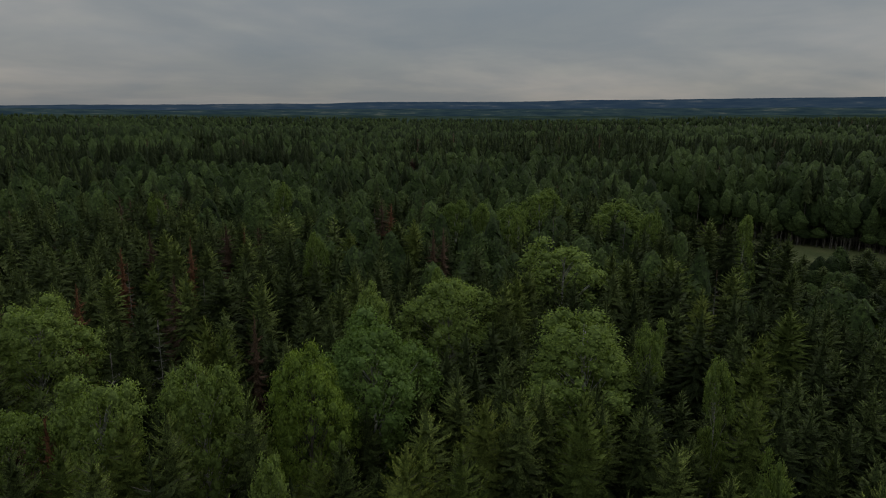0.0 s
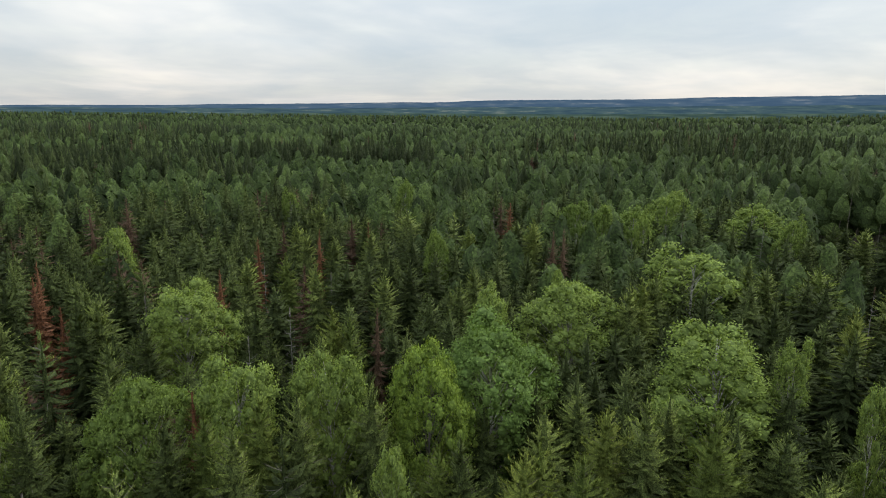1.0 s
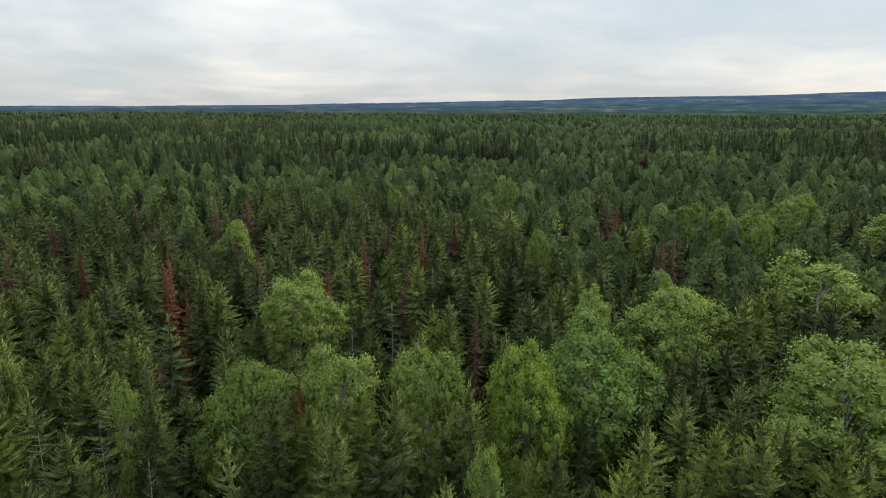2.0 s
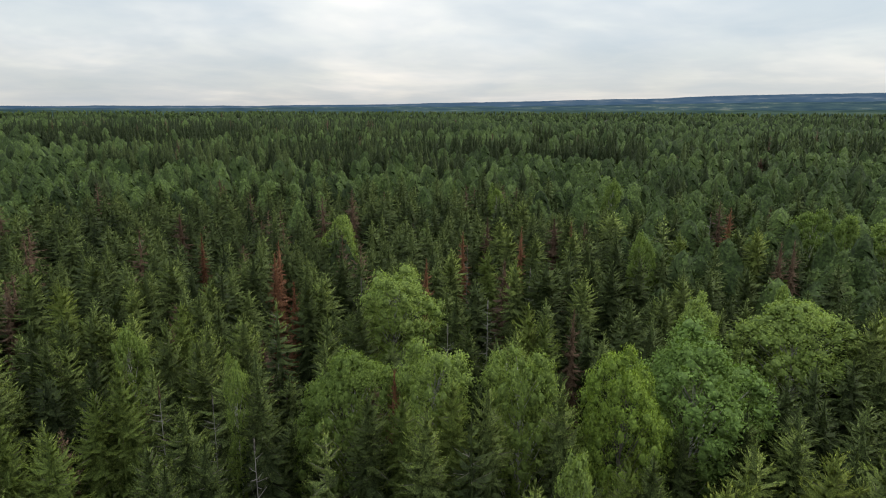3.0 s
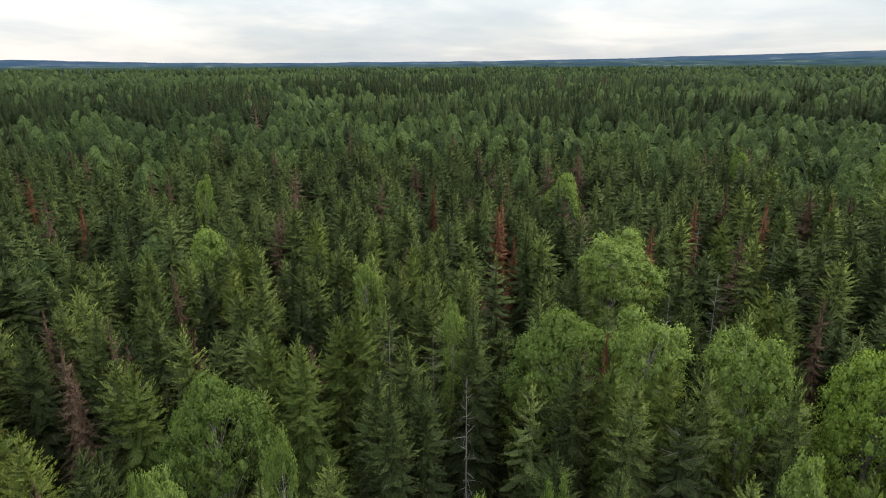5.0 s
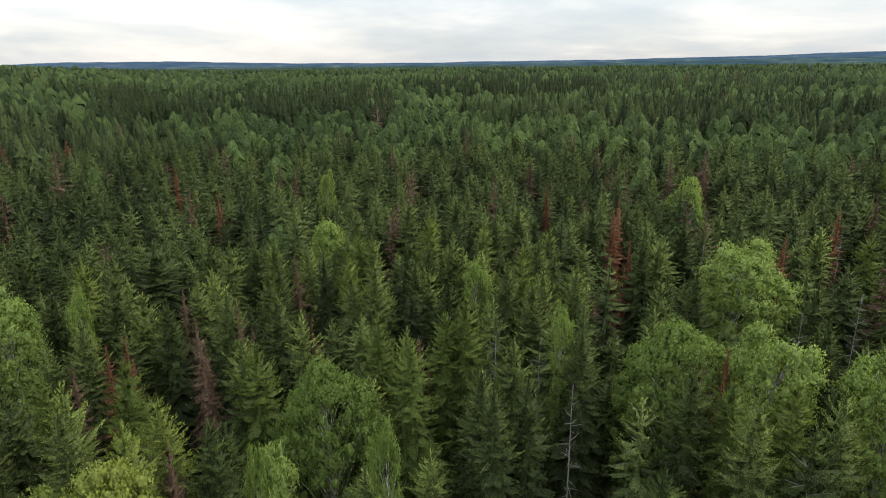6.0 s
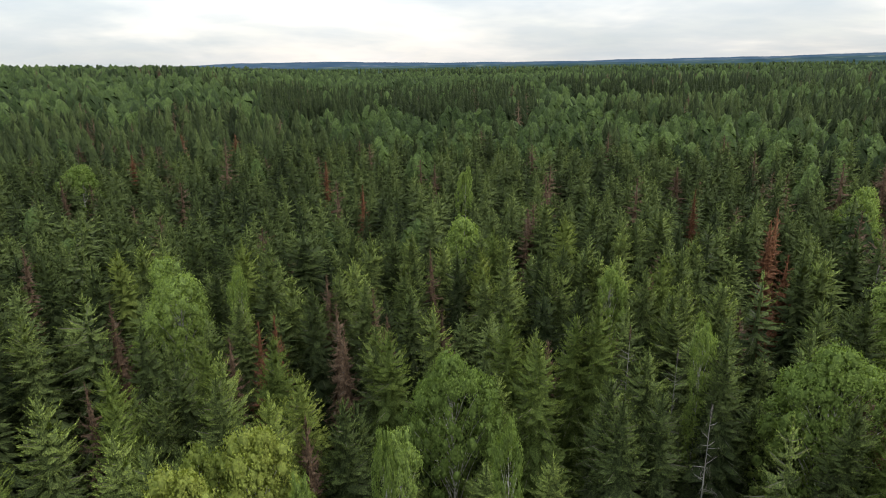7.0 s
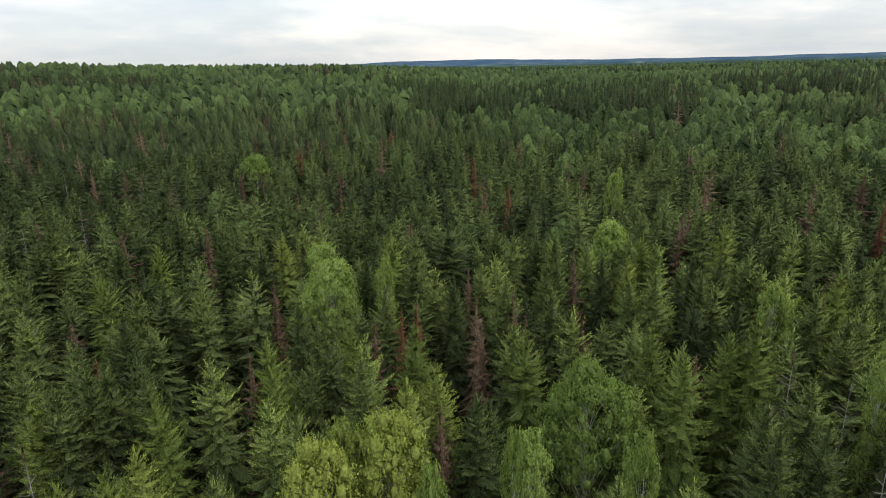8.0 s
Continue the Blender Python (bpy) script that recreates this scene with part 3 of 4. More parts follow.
def dome(seed, rings=7, sides=9, flakes=40, size=0.4, radius=2.6, height=20.0, bare=0.48, sharp=0.6, core=0.84):
    """A birch or aspen further off: one uneven crown of soft lobes, roughened with leaves."""
    rng = np.random.default_rng(seed)
    up = np.array([0, 0, 1.0])
    low = height * bare
    zs = np.linspace(0, height - 2.0, 3)
    stick = tube(np.stack([0 * zs, 0 * zs, zs], 1), [0.15, 0.10, 0.03], 3)
    lobes = [(rng.integers(1, 6), rng.uniform(0, 6.28), rng.uniform(5, 16), rng.uniform(0.05, 0.11)) for _ in range(5)]
    lean = rng.normal(size=2) * 0.25

    def skin_at(a, u):
        rim = np.where(u > 0.15, np.clip(1 - (np.clip(u - 0.15, 0, 1) / 0.87) ** (1.2 + sharp), 0.01, 1) ** sharp, 0.5 + 3.33 * u)
        r = radius * rim * (1 + sum(h * np.sin(k * a + p + w * u) for k, p, w, h in lobes))
        return np.stack([r * np.cos(a) + lean[0] * u, r * np.sin(a) + lean[1] * u, low + (height - low) * u], -1)

    loops = []
    for i in range(rings):
        u = 0.04 + 0.90 * (i / (rings - 1)) ** 0.8
        a = (np.arange(sides) + 0.5 * (i % 2) + rng.uniform(-0.25, 0.25, sides)) * 6.2832 / sides
        loops.append(skin_at(a, u + rng.uniform(-0.35, 0.35, sides) * 0.9 / rings) * (core + rng.uniform(-0.10, 0.10, (sides, 1))) ** np.array([1, 1, 0.0]))
    shell = rings_mesh(loops, np.array([lean[0], lean[1], height]))
    flat = np.cross(shell[:, 1] - shell[:, 0], shell[:, 2] - shell[:, 0])
    away = unit((shell.mean(1) - np.array([0, 0, low + 0.4 * (height - low)])) * np.array([1, 1, 0.7]))
    flat = unit(np.where((flat * away).sum(1, keepdims=True) < 0, -flat, flat))
    leaf, facing = [shell], [unit(flat * 0.6 + away * 0.5 + up * 0.35 + rng.normal(size=flat.shape) * 0.10)]
    # colour lightened towards the top, imitating light from above
    lightened = [rng.uniform(0.3, 1.0, len(shell)) * np.clip(0.75 * (shell.mean(1)[:, 2] - low) / (height - low) - 0.25, 0, 1)]
    if flakes:
        u = rng.random(flakes) ** 0.7 * 0.97
        a = rng.uniform(0, 6.283, flakes)
        at = skin_at(a, u) * (rng.uniform(0.80, 1.10, (flakes, 1)) ** np.array([1, 1, 0.0]))
        out = unit((at - np.array([0, 0, low + 0.4 * (height - low)])) * np.array([1, 1, 0.7]))
        way = rng.normal(size=(flakes, 3))
        way = unit(way - out * (way * out).sum(1, keepdims=True) + out * 0.5)
        long = size * rng.uniform(0.6, 1.4, flakes)
        half = unit(np.cross(way, unit(out + rng.normal(size=(flakes, 3)) * 0.4))) * (long * 0.4)[:, None]
        leaf.append(np.stack([at - half, at + half, at + way * long[:, None]], 1))
        facing.append(unit(out + up * 0.45 + rng.normal(size=(flakes, 3)) * 0.3))
        lightened.append(rng.uniform(0.3, 1.0, flakes) * np.clip(1.1 * u - 0.2, 0, 1))
    return np.concatenate(leaf), np.concatenate(facing), stick, np.concatenate(lightened)


def part(name, mesh, parent, label=""):
    ob = new(name, mesh)
    ob.parent = parent
    return tagged(ob, label)


KINDS = {}


def kind_of_tree(key, name, label, group, leaf, bark, tall, shapes, crown_label="", category="tree"):
    """Register the shapes of one kind of tree, each as a crown mesh and a trunk mesh."""
    # how wide the crown looks: its outer leaves in the upper part
    seen = [np.hypot(c[:, 2, 0], c[:, 2, 1])[(c[:, 2, 2] > tall * 0.68) & (c[:, 2, 2] < tall * 0.86)] for c, n, w, f in shapes]
    wide = [2 * float(np.percentile(r, 94)) for r in seen]
    made = [(tri_mesh(name + "_crown", c, leaf, None, n, f), tri_mesh(name + "_trunk", w, bark)) for c, n, w, f in shapes]
    KINDS[key] = (name, label, group, tall, wide, made, crown_label, category)


planted = []
turn_rng = np.random.default_rng(77)


def plant(key, x, y, top, wide, shape=None, room=None):
    """One tree whose tip stands at height top and whose crown is so wide."""
    name, label, group, tall, across, made, crown_label, category = KINDS[key]
    z = float(land(x, y)) - 0.1
    tree = new(name)
    tree.empty_display_size = 0.5
    pick = (len(planted) if shape is None else shape) % len(made)
    crown, trunk = made[pick]
    scale = (wide / across[pick], wide / across[pick], (top - z) / tall)
    tree.matrix_basis = pose(x, y, z, 0, 0, turn_rng.uniform(0, 360)) @ Matrix.Diagonal((*scale, 1))
    part("trunk", trunk, tree)
    if crown:
        part("crown", crown, tree, crown_label)
    tagged(tree, label, category, group)
    planted.append((x, y, wide * 0.5 if room is None else room))
    if category == "dead tree":
        # places towards the camera kept free, so the dead tree stays in view
        planted.extend((x * k, y * k, 2.0) for k in (0.95, 0.89))
    return tree


SPRUCE = [fir(s, droop=d, ragged=g, gap=gp, radius=r, blunt=bl) for s, d, g, gp, r, bl in
          ((1, 0.22, 0.20, 0.38, 2.5, 2.5), (2, 0.30, 0.26, 0.44, 2.7, 2.9), (3, 0.16, 0.20, 0.37, 2.3, 2.2), (4, 0.38, 0.30, 0.48, 2.5, 2.6), (5, 0.26, 0.26, 0.41, 2.9, 3.2))]
SPRUCE_SPARSE = [fir(s, droop=0.38, ragged=0.4, gap=0.56, keep=0.70, tufts=11, core=0.20, hang=0.7, wood=1.0, branch=0.024, radius=2.5, blunt=3.0) for s in (11, 12)]
SPRUCE_FAR = [fir(s, fine=False, gap=0.34, around=11, tufts=5, tuft=0.25, slim=0.48, hang=0.15, droop=d, radius=r, bare=0.52, wood=0, core=0.66, heart_gap=0.8, heart_teeth=7, lit_share=0.75, sides=5, joints=4, blunt=bl) for s, d, r, bl in ((21, 0.2, 2.5, 2.5), (22, 0.26, 2.7, 2.9), (23, 0.32, 2.9, 3.2), (24, 0.22, 2.3, 2.2))]
SPRUCE_NEXT = [fir(s, fine=False, gap=0.37, around=10, tufts=2, tuft=0.32, slim=0.55, hang=0.0, droop=d, radius=r, bare=0.62, wood=0, core=0.66, heart_gap=1.0, heart_teeth=6, lit_share=0.38, sides=3, joints=3, blunt=bl) for s, d, r, bl in ((25, 0.2, 2.5, 2.5), (26, 0.26, 2.7, 2.9), (27, 0.32, 2.9, 3.2), (28, 0.22, 2.3, 2.2))]
BIRCH = [broadleaf(s, clumps=c, peak=p) for s, c, p in ((31, 430, 0.60), (32, 450, 0.66), (33, 420, 0.58), (34, 440, 0.62))]
BIRCH_SLIM = [broadleaf(s, radius=1.75, bare=0.62, clumps=170, leaves=54, clump=0.42, peak=p, limbs=0.15) for s, p in ((37, 0.70), (38, 0.62))]
BIRCH_FAR = [broadleaf(s, clumps=180, leaves=40, size=0.17, clump=0.60, sides=5) for s in (41, 42, 43)]
ASPEN = [broadleaf(s, clumps=460, size=0.11, hang=0.1, peak=0.62, clump=0.5, lobing=0.52) for s in (51, 52)]
YELLOW = [broadleaf(s, clumps=300, radius=2.6, hang=0.0, peak=0.60, lobing=0.55, lit_share=0.6) for s in (35, 36)]
LIME = [broadleaf(61, clumps=420, size=0.11, hang=0.2, clump=0.5)]
DRY = [fir(s, radius=2.0, gap=0.46, around=8, tufts=9, tuft=0.22, slim=0.36, droop=0.40, ragged=0.3, keep=0.95, core=0.6, wood=0.6, hang=1.0, blunt=4.6) for s in (71, 72, 73)]
BARE = [fir(s, fine=None, radius=1.5, gap=0.44, around=6, tufts=4, tuft=0.3, slim=0.06, hang=0.6, droop=0.5, ragged=0.5, keep=0.8, core=0, wood=1.0, branch=0.022, blunt=3.6) for s in (81, 82)]

NEAR = "trees of the near forest"
kind_of_tree("spruce", "spruce_tree", "dark green spruce with layered drooping boughs", NEAR, NEEDLES, SPRUCE_BARK, 20.0, SPRUCE)
kind_of_tree("sparse", "spruce_tree", "thin ragged spruce showing its grey trunk", NEAR, NEEDLES, SPRUCE_BARK, 20.0, SPRUCE_SPARSE)
kind_of_tree("pale", "spruce_tree", "light yellow-green spruce with fresh shoots", NEAR, PALE_NEEDLES, SPRUCE_BARK, 20.0, SPRUCE)
kind_of_tree("spruce_far", "spruce_tree", "dark green spruce standing close in the forest", NEAR, NEEDLES, SPRUCE_BARK, 20.0, SPRUCE_FAR)
kind_of_tree("pale_far", "spruce_tree", "light yellow-green spruce standing close in the forest", NEAR, PALE_NEEDLES, SPRUCE_BARK, 20.0, SPRUCE_FAR)
kind_of_tree("birch", "birch_tree", "light green birch with a rounded drooping crown and white limbs", NEAR, BIRCH_LEAVES, BIRCH_BARK, 20.0, BIRCH)
kind_of_tree("birch_slim", "birch_tree", "slim light green birch squeezed between spruces", NEAR, BIRCH_LEAVES, BIRCH_BARK, 20.0, BIRCH_SLIM)
kind_of_tree("birch_far", "birch_tree", "light green birch rising among dark spruces", NEAR, BIRCH_LEAVES, BIRCH_BARK, 20.0, BIRCH_FAR)
kind_of_tree("yellow", "birch_tree", "birch with leaves turning yellow at the top", NEAR, YELLOW_LEAVES, BIRCH_BARK, 20.0, YELLOW)
kind_of_tree("aspen", "aspen_tree", "large grey-green aspen with many upright leafy lobes", NEAR, ASPEN_LEAVES, BIRCH_BARK, 20.0, ASPEN)
kind_of_tree("lime", "broadleaf_tree", "fresh bright green broadleaf tree beside a large aspen", NEAR, LIME_LEAVES, SPRUCE_BARK, 20.0, LIME)
kind_of_tree("brown", "dead_spruce", "dead spruce with dry brown needles", "dead spruces", BROWN_NEEDLES, SPRUCE_BARK, 20.0, DRY, "", "dead tree")
kind_of_tree("red", "dead_spruce", "dying spruce with rust red needles", "dead spruces", RED_NEEDLES, SPRUCE_BARK, 20.0, DRY, "", "dead tree")
kind_of_tree("dead", "dead_spruce", "dead spruce with grey-brown drooping twigs", "dead spruces", BROWN_NEEDLES, GREY_WOOD, 20.0, BARE, "", "dead tree")
kind_of_tree("snag", "dead_spruce", "bare weathered grey snag with drooping dead boughs", "dead spruces", GREY_TWIGS, GREY_WOOD, 20.0, BARE, "", "dead tree")

# ---- trees told apart in the near forest ----
plant("birch_slim", -11.4, 10.4, 21.6, 1.0)
plant("birch_slim", -10.0, 11.9, 21.6, 1.1)
plant("birch_slim", -16.9, 0.1, 21.6, 1.4)
plant("birch_slim", -18.0, 2.9, 21.6, 1.0)
plant("yellow", -17.9, -3.6, 21.5, 3.7)
plant("birch_slim", -17.4, 7.0, 21.6, 1.4)
plant("birch_slim", -18.6, 3.6, 21.6, 2.0)
plant("spruce", -17.5, -6.7, 20.5, 3.0)
plant("yellow", -19.5, -1.3, 21.5, 3.8)
plant("yellow", -19.5, -2.7, 21.5, 2.8)
plant("pale", 0.7, 19.8, 21.5, 3.0)
plant("spruce", -19.9, -4.5, 21.4, 3.0)
plant("birch_slim", -6.0, 19.5, 21.6, 2.0)
plant("pale", -1.2, 20.2, 21.2, 3.0)
plant("pale", -17.6, -10.3, 20.9, 3.0)
plant("pale", -18.5, -9.7, 21.0, 3.0)
plant("brown", -20.9, 0.6, 20.6, 1.9)
plant("pale", -17.2, -11.6, 20.8, 3.0)
plant("spruce", -21.1, 1.9, 21.0, 3.0)
plant("pale", -0.7, 20.8, 21.2, 3.0)
plant("spruce", -3.7, 20.6, 21.1, 3.0)
plant("pale", -21.6, -0.7, 21.4, 3.0)
plant("pale", -4.4, 20.5, 21.0, 3.0)
plant("spruce", -18.4, 12.2, 20.7, 3.0)
plant("sparse", -10.4, 19.9, 21.1, 3.0)
plant("birch_slim", 11.7, 19.0, 21.6, 1.4)
plant("spruce", -21.7, -6.0, 20.8, 3.0)
plant("spruce", -12.1, 19.4, 21.5, 3.0)
plant("spruce", -19.7, 12.4, 20.9, 3.0)
plant("spruce", -18.6, 14.0, 20.8, 3.0)
plant("pale", -23.7, 0.6, 21.0, 3.0)
plant("sparse", -15.8, 17.5, 20.6, 3.0)
plant("birch", -23.4, 6.5, 21.6, 4.9)
plant("spruce", -24.1, -2.6, 21.2, 3.0)
plant("pale", -21.8, -10.3, 21.1, 3.0)
plant("spruce", -15.1, 19.4, 21.3, 3.0)
plant("snag", -18.1, 15.9, 20.0, 1.9)
plant("spruce", -10.9, 22.4, 21.4, 3.0)
plant("dead", -19.8, -14.2, 20.4, 1.9)
plant("pale", -14.0, 20.5, 20.9, 3.0)
plant("pale", -22.8, 10.7, 21.3, 3.7)
plant("pale", 6.1, 24.0, 21.5, 3.0)
plant("spruce", -24.0, -8.9, 21.5, 3.0)
plant("spruce", -25.2, -4.9, 20.7, 3.0)
plant("spruce", 3.6, 25.3, 21.2, 3.0)
plant("spruce", -8.3, 24.3, 21.1, 3.0)
plant("pale", 1.9, 25.3, 20.7, 3.0)
plant("pale", -24.9, -6.7, 20.5, 3.0)
plant("spruce", -25.9, -4.4, 21.4, 3.0)
plant("pale", -12.9, 22.8, 20.9, 3.0)
plant("spruce", -26.4, -2.7, 21.1, 3.0)
plant("spruce", -22.4, -14.4, 21.3, 3.0)
plant("pale", -26.5, 4.8, 21.1, 3.0)
plant("spruce", -24.2, -11.8, 20.9, 3.0)
plant("spruce", -23.7, -13.7, 21.3, 3.0)
plant("lime", -6.6, 26.6, 21.8, 4.8)
plant("pale", -22.4, -15.3, 20.7, 3.0)
plant("spruce", -22.4, 15.9, 20.5, 3.0)
plant("brown", -26.3, -7.9, 20.6, 1.9)
plant("birch", -10.9, 25.7, 21.6, 5.0)
plant("spruce", -24.6, -13.5, 21.2, 3.0)
plant("spruce", -21.0, 18.9, 21.0, 3.0)
plant("pale", -28.3, -0.5, 20.8, 3.0)
plant("birch", -14.7, 24.5, 21.6, 5.3)
plant("pale", -26.4, 10.7, 21.2, 3.0)
plant("spruce", -28.1, 4.5, 20.7, 3.0)
plant("pale", -28.5, -3.5, 21.0, 3.0)
plant("birch_slim", -22.1, 18.8, 21.6, 1.4)
plant("brown", -28.8, 3.0, 20.6, 2.0)
plant("snag", -22.6, 17.6, 20.0, 1.9)
plant("birch", -18.8, 22.5, 21.6, 6.3)
plant("red", -16.6, 23.7, 20.4, 1.9)
plant("pale", -28.1, -7.6, 20.6, 3.0)
plant("brown", -29.3, -2.4, 20.6, 2.1)
plant("pale", -25.9, 15.3, 21.4, 3.0)
plant("dead", -24.7, 16.4, 20.4, 2.1)
plant("pale", 14.2, 25.9, 21.0, 3.0)
plant("pale", -26.4, 14.4, 20.6, 3.0)
plant("brown", -29.6, 5.3, 20.6, 1.9)
plant("spruce", -25.0, -17.4, 21.2, 3.0)
plant("red", -26.6, -14.9, 20.4, 1.9)
plant("brown", -29.7, 8.2, 20.6, 1.9)
plant("spruce", -29.9, 7.8, 20.7, 3.0)
plant("aspen", -4.4, 31.1, 22.2, 8.6)
plant("red", -31.5, -1.1, 20.4, 1.9)
plant("spruce", -12.6, 29.3, 21.4, 3.0)
plant("spruce", -25.9, 19.5, 21.4, 3.0)
plant("red", -32.1, -0.3, 20.4, 1.9)
plant("birch_slim", 13.8, 29.1, 21.6, 2.0)
plant("brown", -32.3, 2.9, 20.6, 1.9)
plant("sparse", -25.8, 19.6, 20.5, 3.0)
plant("spruce", -32.4, -6.9, 20.7, 3.0)
plant("spruce", -30.2, -15.3, 21.2, 3.0)
plant("spruce", -33.2, 7.3, 20.6, 3.0)
plant("spruce", -34.0, 4.8, 21.2, 3.0)
plant("spruce", -29.9, 16.5, 20.8, 3.0)
plant("brown", -33.8, 5.2, 20.6, 1.9)
plant("spruce", -34.5, 1.9, 21.0, 3.0)
plant("spruce", -27.4, 21.5, 21.4, 3.0)
plant("birch", 7.8, 33.5, 21.6, 9.5)
plant("spruce", -34.6, -2.2, 20.6, 3.0)
plant("birch_slim", 11.6, 33.1, 21.6, 2.2)
plant("spruce", -16.4, 31.2, 20.5, 3.0)
plant("spruce", -33.2, 13.3, 21.4, 3.0)
plant("spruce", -23.5, 26.8, 21.0, 3.0)
plant("spruce", -27.0, 23.6, 21.4, 3.0)
plant("pale", -12.4, 33.3, 20.9, 3.0)
plant("spruce", -28.1, 22.7, 20.7, 3.0)
plant("pale", -13.6, 33.6, 21.4, 3.0)
plant("spruce", -34.3, 12.2, 20.7, 3.1)
plant("birch_slim", -31.5, 19.1, 21.6, 2.4)
plant("snag", -18.0, 31.5, 20.0, 1.9)
plant("spruce", -30.3, 20.9, 21.2, 3.0)
plant("birch_slim", -37.0, -2.5, 21.6, 1.5)
plant("sparse", -35.9, -10.2, 21.5, 3.4)
plant("spruce", -34.9, -12.9, 20.9, 3.0)
plant("brown", -37.2, 2.9, 20.6, 1.9)
plant("spruce", -33.3, 16.9, 20.6, 3.0)
plant("spruce", -37.3, 3.7, 20.9, 3.0)
plant("spruce", -37.4, 0.8, 20.6, 3.0)
plant("brown", -36.3, -9.1, 20.6, 1.9)
plant("spruce", -34.1, 16.4, 21.1, 3.0)
plant("pale", 18.0, 32.9, 21.0, 3.0)
plant("birch", -37.9, -5.8, 21.6, 6.1)
plant("spruce", -23.7, 30.1, 21.0, 3.0)
plant("sparse", -27.6, 26.8, 21.2, 3.8)
plant("spruce", -34.6, -16.5, 21.3, 3.0)
plant("pale", -31.5, 22.8, 21.5, 3.0)
plant("brown", -11.7, 36.4, 20.6, 1.9)
plant("spruce", -31.9, -21.6, 20.9, 3.0)
plant("spruce", -39.0, -0.6, 21.4, 3.3)
plant("spruce", -37.3, 11.4, 21.1, 3.0)
plant("spruce", -38.1, 8.0, 20.5, 3.0)
plant("spruce", -35.7, -15.6, 20.7, 4.4)
plant("pale", -37.1, 13.0, 21.2, 3.0)
plant("spruce", -39.3, -3.6, 20.9, 3.0)
plant("spruce", -36.0, 16.7, 21.5, 3.0)
plant("spruce", -38.6, 8.8, 20.5, 3.0)
plant("spruce", -33.7, 21.2, 21.0, 3.0)
plant("birch_slim", -4.7, 39.5, 21.6, 2.9)
plant("spruce_far", -35.8, 18.3, 21.2, 3.0)
plant("spruce_far", -39.9, 5.0, 20.6, 3.0)
plant("spruce_far", -19.5, 35.1, 20.7, 3.0)
plant("spruce_far", -34.9, 20.4, 20.9, 3.0)
plant("spruce_far", -35.5, 19.8, 21.3, 3.0)
plant("brown", -39.7, 10.3, 20.6, 1.9)
plant("snag", -18.0, 37.0, 20.0, 1.9)
plant("birch", -24.2, 35.1, 21.6, 7.2)
plant("spruce_far", -41.3, 11.6, 20.9, 3.0)
plant("pale_far", -37.7, -20.1, 20.9, 3.0)
plant("spruce_far", -42.6, 6.5, 21.4, 3.0)
plant("spruce_far", -34.3, 26.3, 20.7, 3.0)
plant("spruce_far", -40.4, 16.1, 21.0, 3.0)
plant("spruce_far", -42.6, 9.7, 21.3, 3.0)
plant("birch", 0.4, 43.4, 21.6, 9.5)
plant("spruce_far", -7.4, 42.7, 21.0, 3.0)
plant("spruce_far", -43.5, 8.4, 20.8, 3.0)
plant("pale_far", -41.6, 15.5, 21.2, 3.0)
plant("spruce_far", -42.9, -11.4, 20.9, 3.0)
plant("pale_far", -44.5, -2.2, 21.3, 3.0)
plant("spruce_far", -30.4, 32.5, 20.8, 3.0)
plant("pale_far", 22.4, 38.1, 21.0, 4.3)
plant("spruce_far", 4.6, 44.3, 21.1, 3.0)
plant("spruce_far", 13.7, 42.3, 20.8, 3.0)
plant("spruce_far", -37.6, -25.0, 21.3, 3.0)
plant("pale_far", -44.4, -10.1, 21.4, 3.0)
plant("spruce_far", -45.6, 2.1, 21.3, 5.6)
plant("spruce_far", -13.3, 43.5, 21.3, 3.0)
plant("spruce_far", -30.4, 34.2, 20.6, 3.0)
plant("red", -32.0, 33.0, 20.4, 2.2)
plant("spruce_far", -46.2, -5.6, 21.5, 3.0)
plant("spruce_far", -36.4, 29.1, 20.9, 3.0)
plant("pale_far", 18.6, 42.3, 20.8, 3.0)
plant("pale_far", 5.7, 46.1, 21.1, 3.1)
plant("spruce_far", -40.1, 24.1, 20.5, 3.0)
plant("spruce_far", -46.6, 5.7, 20.8, 3.0)
plant("birch_far", -0.3, 46.8, 21.6, 2.1)
plant("spruce_far", -46.6, -7.7, 20.8, 3.0)
plant("spruce_far", -27.2, 38.8, 20.9, 3.0)
plant("spruce_far", -46.7, -9.2, 21.4, 3.0)
plant("snag", -29.1, 37.3, 20.0, 1.9)
plant("spruce_far", -18.9, 44.0, 21.3, 3.0)
plant("spruce_far", -16.7, 44.7, 21.3, 5.3)
plant("spruce_far", -26.5, 40.2, 21.3, 3.0)
plant("spruce_far", -46.1, -15.2, 21.1, 3.0)
plant("spruce_far", -43.4, -21.7, 21.1, 3.0)
plant("birch_far", -46.7, 14.5, 21.6, 5.5)
plant("pale_far", -43.6, 22.4, 21.3, 3.0)
plant("spruce_far", -7.1, 48.1, 20.8, 3.0)
plant("pale_far", -44.8, -19.6, 20.6, 3.0)
plant("spruce_far", -41.5, 26.4, 20.6, 3.0)
plant("spruce_far", -12.4, 47.7, 21.0, 3.8)
plant("spruce_far", -41.8, 27.6, 20.8, 3.0)
plant("sparse", -38.7, 32.0, 20.9, 3.8)
plant("spruce_far", 7.2, 49.3, 21.0, 3.0)
plant("spruce_far", -32.4, 39.1, 21.2, 3.5)
plant("brown", -20.7, 46.0, 20.6, 3.3)
plant("snag", -18.8, 46.8, 20.0, 1.9)
plant("red", -26.9, 43.4, 20.4, 2.2)
